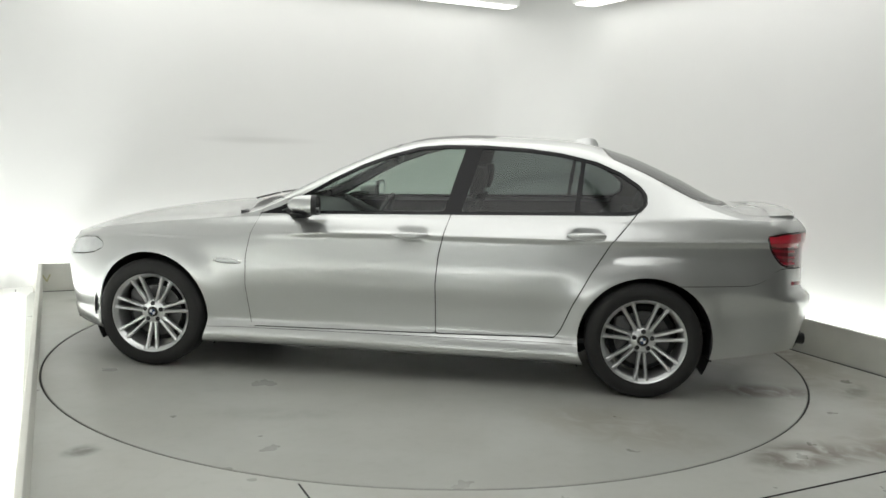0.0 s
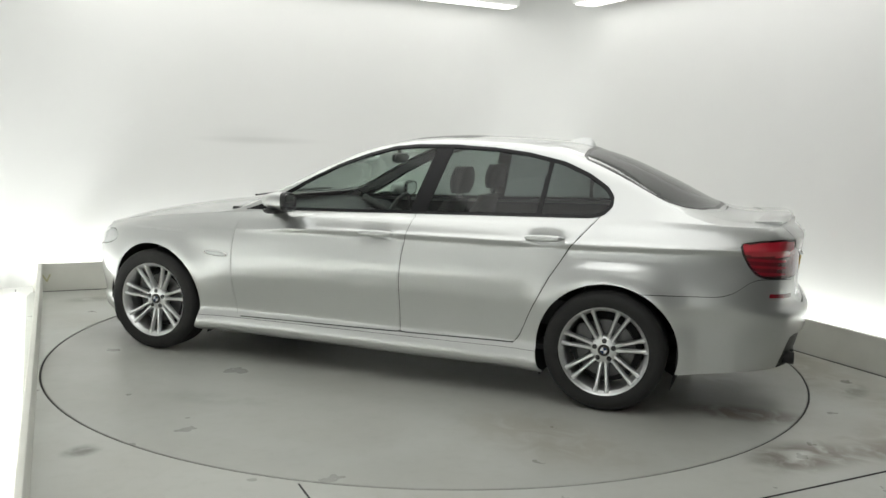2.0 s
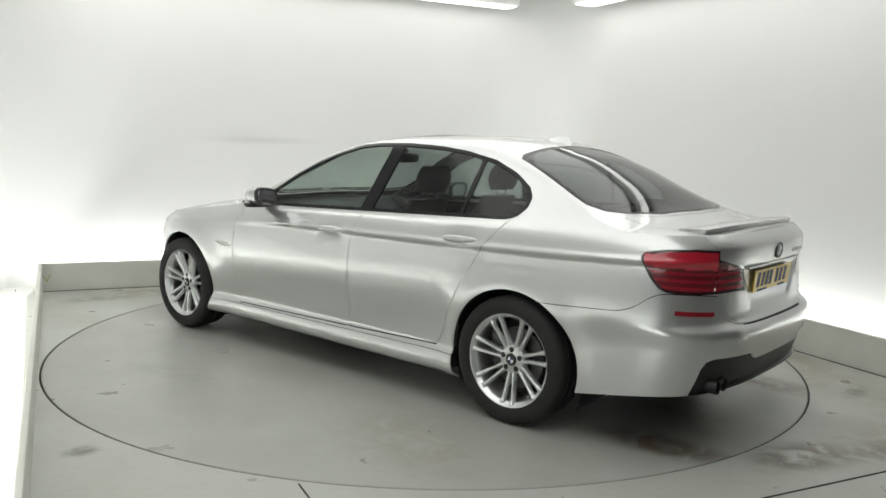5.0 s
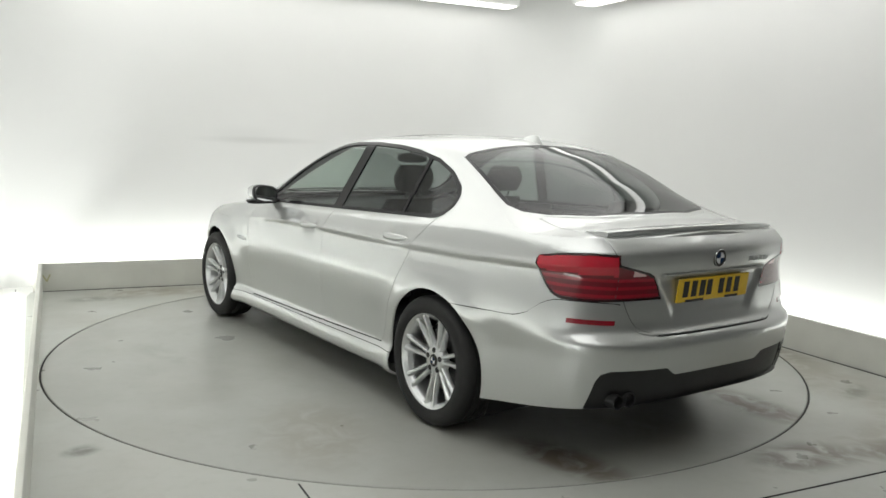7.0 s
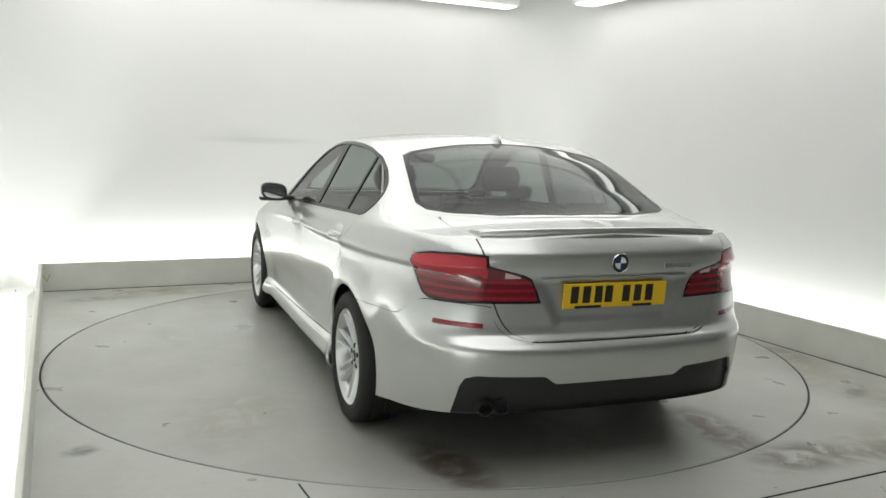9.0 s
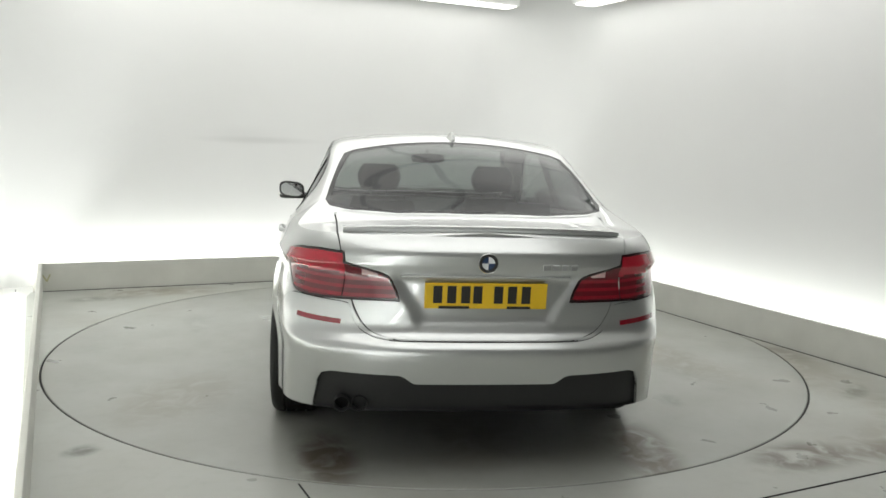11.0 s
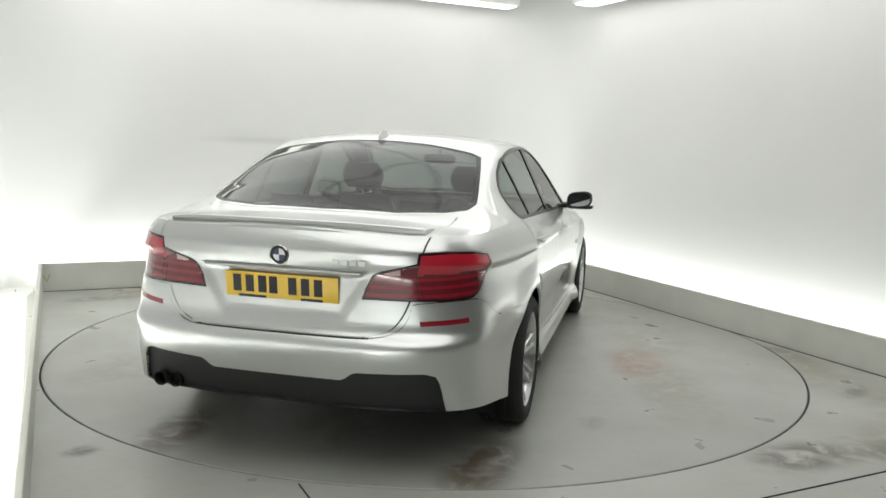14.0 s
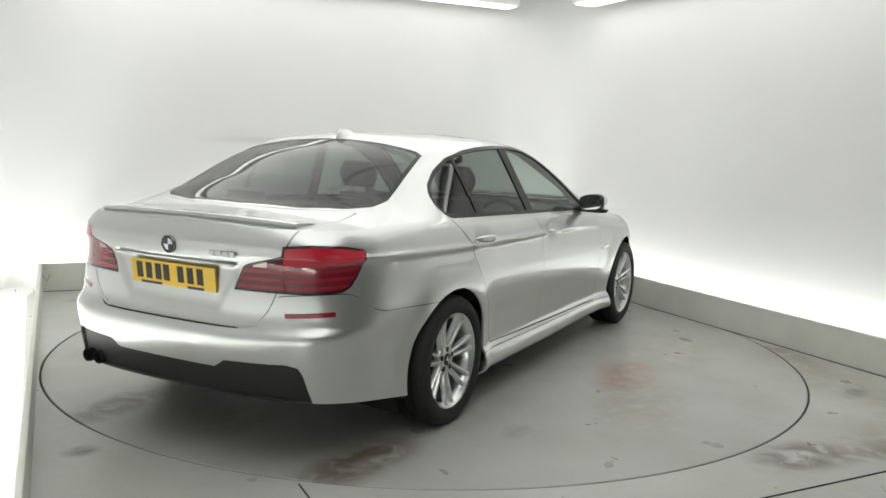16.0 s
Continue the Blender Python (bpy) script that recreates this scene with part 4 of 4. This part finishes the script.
def build_handles(root):
    for hx, hz in HANDLES:
        for side in (1, -1):
            rings = []
            for k in range(13):
                t = k / 12
                x = hx + 0.112 - 0.224 * t
                lift = math.sin(math.pi * t) ** 0.45
                rings.append(oval(x, side * (0.922 + 0.021 * lift), hz + 0.006 * t - 0.004, 0.004 + 0.009 * lift, 0.005 + 0.0145 * lift, 12, "yz", 2.4))
            door = next(o for o in root.children if o.name.split(".")[0] == ("front_door" if hx > -0.5 else "rear_door") and o.data.vertices[0].co.y * side > 0)
            part("door_handle", rings_bm(rings), M_PAINT, door, "silver pull handle", True)


def build_mirrors(root):
    for side in (1, -1):
        mirror = new("wing_mirror")
        mirror.parent = root
        tagged(mirror, "wing mirror with silver cap and black foot")
        cap, back = [], []
        # rings from the nose of the cap back to the glass
        for x, cy, cz, a, b in ((0.600, 0.985, 1.030, 0.02, 0.012), (0.585, 0.985, 1.030, 0.062, 0.034), (0.555, 0.983, 1.031, 0.088, 0.052), (0.515, 0.980, 1.032, 0.102, 0.062), (0.475, 0.978, 1.032, 0.106, 0.066), (0.452, 0.977, 1.032, 0.106, 0.067)):
            cap.append([(px - 0.10 * (py - cy), side * py, pz + 0.10 * (py - cy)) for px, py, pz in oval(x, cy, cz, a * 0.86, b * 0.88, 24, "yz", 3.0)])
        for x, a, b in ((0.452, 0.107, 0.068), (0.425, 0.105, 0.066), (0.421, 0.098, 0.060), (0.428, 0.094, 0.056)):
            back.append([(px - 0.10 * (py - 0.977), side * py, pz + 0.10 * (py - 0.977)) for px, py, pz in oval(x, 0.977, 1.032, a * 0.86, b * 0.88, 24, "yz", 3.0)])
        part("mirror_cap", rings_bm(cap), M_PAINT, mirror, "silver painted cap", True)
        part("mirror_frame", rings_bm(back), M_PLASTIC, mirror, "black plastic frame", True)
        glass = [[(px - 0.10 * (py - 0.977), side * py, pz + 0.10 * (py - 0.977)) for px, py, pz in oval(x, 0.977, 1.032, a * 0.86, b * 0.88, 24, "yz", 3.0)] for x, a, b in ((0.4265, 0.0925, 0.0545), (0.4255, 0.091, 0.053))]
        part("mirror_glass", rings_bm(glass), M_MIRROR, mirror, "mirror glass")
        rings = []
        for k in range(7):
            t = k / 6
            rings.append(oval(0.60 - 0.06 * t, side * (0.835 + 0.10 * t), 0.975 + 0.012 * t, 0.06 - 0.018 * t, 0.026 - 0.008 * t, 12, "xz", 2.5))
        part("mirror_foot", rings_bm(rings), M_PLASTIC, mirror, "black foot", True)
        rings = [oval(0.52, 0.977 * side, z, a, b, 16, "xy", 2.6) for z, a, b in ((0.962, 0.05, 0.085), (0.972, 0.062, 0.094), (0.985, 0.066, 0.098))]
        part("mirror_underside", rings_bm(rings), M_PLASTIC, mirror, "black underside", True)


def build_tail_fittings(root, lid, bumper):
    # spoiler lip on the lid's trailing edge
    rings = []
    for k in range(25):
        y = -0.60 + 1.20 * k / 24
        e = abs(y) / 0.60
        bow = 0.075 * e ** 2.6
        fall = 0.016 * e ** 2.5
        h = 1.0 - 0.55 * e ** 6
        rings.append([(-2.27 + bow * 0.8, y, 1.068 - fall), (-2.35 + bow, y, 1.070 - fall + 0.004 * h), (-2.405 + bow, y, 1.072 - fall + 0.009 * h), (-2.424 + bow, y, 1.070 - fall + 0.007 * h),
                      (-2.427 + bow, y, 1.065 - fall), (-2.420 + bow, y, 1.056 - fall), (-2.408 + bow, y, 1.036 - fall), (-2.34 + bow, y, 1.04 - fall)])
    part("spoiler", rings_bm(rings), M_PAINT, lid, "silver lip spoiler", True)
    # badge
    badge = part("badge", turned_bm([(0.0, 0.003), (0.030, 0.003), (0.034, 0.006), (0.040, 0.005), (0.0415, 0.0), (0.0415, -0.006)], 40, "x"), M_INK, lid, "round enamel badge with dark ring", True)
    for q in range(4):
        bm = turned_bm([(0.0, 0.0045), (0.027, 0.0045), (0.027, 0.002)], 32, "x", arc=0.25)
        bmesh.ops.rotate(bm, verts=bm.verts, cent=(0, 0, 0), matrix=Matrix.Rotation(math.pi / 2 * q, 3, "X"))
        part("badge_quarter", bm, M_BLUE if q % 2 else M_WHITE, badge)
    part("badge_ring", turned_bm([(0.0385, 0.004), (0.0405, 0.0065), (0.0425, 0.004)], 40, "x"), M_CHROME, badge, smooth=True)
    badge.matrix_basis = pose(-2.494, 0, 0.934, 0, 0, 180) @ pose(0, 0, 0, 0, 3, 0)
    # raised model letters, too small to read
    for k in range(4):
        w = 0.030
        bm = box_bm(-2.4905, -2.4855, -0.235 - k * 0.040 - w, -0.235 - k * 0.040, 0.905, 0.929, 0.002)
        part("model_letter", bm, M_ALLOY, lid, "small silver letter bar")
    # number plate with bars for its characters
    plate = part("number_plate", box_bm(-0.004, 0.004, -0.26, 0.26, -0.0555, 0.0555, 0.002), M_YELLOW, lid, "yellow number plate with dark characters")
    plate.matrix_basis = pose(-2.471, 0.0, 0.792, 0, -6, 0)
    ys = [0.205, 0.146, 0.087, 0.036, -0.052, -0.111, -0.170]
    for y in ys:
        part("character_bar", box_bm(-0.0052, -0.004, y - 0.019, y + 0.019, -0.0315, 0.0435), M_INK, plate)
    for y0, y1 in ((-0.19, -0.09), (0.07, 0.20)):
        part("plate_strip", box_bm(-0.0055, -0.004, y0, y1, -0.055, -0.0435), M_INK, plate, "dark strip along the plate's foot")
    part("plate_light", box_bm(-2.485, -2.452, -0.36, 0.36, 0.866, 0.876, 0.003), M_PAINT, lid, "silver ledge over the number plate")
    # exhaust: two pipes on the left
    for y in (0.595, 0.520):
        bm = turned_bm([(0.030, 0.10), (0.034, 0.0), (0.0325, -0.004), (0.030, -0.002), (0.0285, 0.09), (0.0, 0.09)], 28, "x")
        bmesh.ops.translate(bm, verts=bm.verts, vec=(-2.462, y, 0.325))
        part("exhaust_pipe", bm, M_PLASTIC, bumper, "dark steel exhaust pipe", True)


def build_trim(root):
    # antenna fin
    rings = []
    for k in range(9):
        t = k / 8
        x = -1.06 - 0.17 * t
        h = 0.050 * (1 - (1 - t) ** 2.2) * (1 - max(t - 0.86, 0) * 4)
        z = spine(x) - 0.006
        w = 0.008 + 0.020 * math.sin(math.pi * (0.15 + 0.8 * t))
        rings.append([(x, -w, z), (x, -w * 0.7, z + 0.4 * h), (x, -w * 0.25, z + h), (x, w * 0.25, z + h), (x, w * 0.7, z + 0.4 * h), (x, w, z)])
    part("antenna_fin", rings_bm(rings), M_PAINT, root, "silver shark-fin antenna", True)
    for side in (1, -1):
        for name, size, out, mat, label in (("repeater_edge", 1.0, 0.0, M_CHROME, "thin chrome edge of the indicator"), ("side_repeater", 0.78, 0.004, M_CLEAR, "clear indicator lens")):
            rings = []
            for k in range(11):
                t = k / 10
                x = 1.085 - 0.0875 * (1 - size) - 0.175 * size * t
                swell = math.sin(math.pi * min(max(t, 0.02), 0.98)) ** 0.5
                rings.append(oval(x, side * (side_width(x, 0.672) - 0.002 + out), 0.672 - 0.008 * t, 0.006, (0.004 + 0.015 * swell) * size, 12, "yz"))
            part(name, rings_bm(rings), mat, root, label, True)
        part("mud_flap", box_bm(-1.885, -1.872, min(side * 0.70, side * 0.885), max(side * 0.70, side * 0.885), 0.215, 0.40, 0.004), M_PLASTIC, root)
    for side in (1, -1):
        bm = rings_bm([oval(0.955 - 0.03 * abs(t), t, 1.018 + 0.012 * (1 - t * t), 0.010, 0.006, 8, "xz") for t in [side * (0.04 + 0.5 * k / 6) for k in range(7)]])
        part("wiper", bm, M_PLASTIC, root, "black wiper arm", True)


def build_cabin(root):
    def cushion(name, parent, rings, label=""):
        return part(name, rings_bm(rings), M_LEATHER, parent, label, True)

    for side in (1, -1):
        seat = new("front_seat")
        seat.parent = root
        tagged(seat, "dark grey leather front seat with headrest")
        y = 0.37 * side
        cushion("seat", seat, [oval(0.14 - 0.02 * abs(k - 2), y, z, 0.27, 0.27, 20, "xy", 4.0) for k, z in enumerate((0.36, 0.40, 0.46, 0.50))])
        rings = []
        for k in range(9):
            t = k / 8
            w = 0.255 - 0.09 * t ** 2.5
            rings.append(oval(-0.13 - 0.30 * t, y, 0.46 + 0.60 * t, 0.075 - 0.025 * t, w, 18, "xy", 3.0))
        cushion("backrest", seat, rings)
        rings = [oval(-0.455 - 0.02 * k / 5, y, 1.105 + 0.165 * k / 5, 0.035 + 0.020 * math.sin(math.pi * (k + 0.4) / 5.8), 0.085 + 0.055 * math.sin(math.pi * (k + 0.8) / 6.4), 18, "xy", 3.2) for k in range(6)]
        cushion("headrest", seat, rings)
        for dy in (-0.05, 0.05):
            bm = turned_bm([(0.0, 1.03), (0.006, 1.03), (0.006, 1.12), (0.0, 1.12)], 8, "z")
            bmesh.ops.translate(bm, verts=bm.verts, vec=(-0.45, y + dy, 0))
            part("headrest_post", bm, M_CHROME, seat, "thin chrome post")
    bench = new("rear_bench")
    bench.parent = root
    tagged(bench, "dark grey leather rear bench")
    cushion("seat", bench, [oval(-1.10, 0, z, 0.27, 0.66, 24, "xy", 6.0) for z in (0.38, 0.44, 0.50, 0.53)])
    cushion("backrest", bench, [oval(-1.33 - 0.20 * t, 0, 0.50 + 0.50 * t, 0.07, 0.64 - 0.02 * t, 24, "xy", 6.0) for t in (0, 0.3, 0.6, 0.9, 1.0)])
    for y in (0.36, -0.36):
        cushion("headrest", bench, [oval(-1.55 - 0.01 * k, y, 1.00 + 0.030 * k, 0.03 + 0.012 * math.sin(math.pi * (k + 0.5) / 5), 0.11 + 0.02 * math.sin(math.pi * (k + 0.5) / 5), 16, "xy", 3.0) for k in range(5)])
    part("parcel_shelf", box_bm(-1.98, -1.55, -0.66, 0.66, 0.985, 1.0, 0.004), M_LEATHER, root, "dark parcel shelf")
    part("cabin_floor", box_bm(-1.5, 0.95, -0.80, 0.80, 0.262, 0.29), M_LEATHER, root)
    rings = []
    for k in range(11):
        y = -0.78 + 1.56 * k / 10
        hump = 0.03 * math.exp(-((y + 0.37) / 0.16) ** 2)
        rings.append([(0.98, y, 0.60), (0.96, y, 0.965), (0.72, y, 0.955 + hump), (0.55, y, 0.935 + hump), (0.47, y, 0.89), (0.50, y, 0.78), (0.62, y, 0.60)])
    part("dashboard", rings_bm(rings), M_LEATHER, root, "dark grey dashboard", True)
    part("centre_console", box_bm(-0.45, 0.62, -0.10, 0.10, 0.30, 0.60, 0.03), M_LEATHER, root)
    wheel = new("steering_wheel")
    wheel.parent = root
    wheel.matrix_basis = pose(0.30, -0.37, 0.855, 0, -24, 0)
    tagged(wheel, "dark leather steering wheel")
    prof = [(0.180 + 0.016 * math.cos(a), 0.016 * math.sin(a)) for a in [2 * math.pi * k / 10 for k in range(11)]]
    part("wheel_ring", turned_bm(prof, 40, "x"), M_LEATHER, wheel, smooth=True)
    bm = rings_bm([oval(x, 0, 0, 0.075 * k, 0.06 * k, 18, "yz", 2.6) for x, k in ((0.03, 0.9), (0.0, 1.0), (-0.02, 0.85))])
    box_bm(-0.008, 0.012, -0.17, 0.17, -0.018, 0.018, 0.006, bm=bm)
    box_bm(-0.008, 0.012, -0.02, 0.02, -0.17, 0.0, 0.006, bm=bm)
    part("wheel_hub", bm, M_PLASTIC, wheel, smooth=True)
    bm = turned_bm([(0.0, 0.03), (0.03, 0.03), (0.035, 0.30), (0.0, 0.30)], 14, "x")
    part("steering_column", bm, M_PLASTIC, wheel)
    bm = rings_bm([oval(x - 0.10, 0, 1.30, a, b, 18, "yz", 3.4) for x, a, b in ((0.245, 0.08, 0.02), (0.235, 0.115, 0.034), (0.215, 0.12, 0.036), (0.205, 0.115, 0.032))])
    box_bm(0.115, 0.14, -0.012, 0.012, 1.30, 1.365, 0.004, bm=bm)
    part("inner_mirror", bm, M_PLASTIC, root, "black inner mirror under the roof", True)


build_wheels(car)
build_underside(car)
build_handles(car)
build_mirrors(car)
build_tail_fittings(car, boot_lid, rear_bumper)
build_trim(car)
build_cabin(car)


# ---- what turns ----
TURN = [(0, 172.57), (0.5, 169.35), (1, 166.09), (1.5, 162.80), (2, 159.48), (2.5, 156.13), (3, 152.75), (3.5, 149.34), (4, 145.91),
        (4.5, 142.45), (5, 138.98), (5.5, 135.48), (6, 131.97), (6.5, 128.44), (7, 124.90), (7.5, 121.34), (8, 117.78), (8.5, 114.20),
        (9, 110.62), (9.5, 107.03), (10, 103.45), (10.5, 99.85), (11, 96.26), (11.5, 92.68), (12, 89.09), (12.5, 85.51), (13, 81.94),
        (13.5, 78.38), (14, 74.83), (14.5, 71.29), (15, 67.77), (15.5, 64.26), (16, 60.77)]


def motions():
    walk(turntable, [(t, pose(TABLE[0], TABLE[1], -0.012, 0, 0, a)) for t, a in TURN])
    walk(car, [(t, pose(0, 0, 0, 0, 0, a) @ pose(0.121, 0.020, 0.0)) for t, a in TURN])


motions()
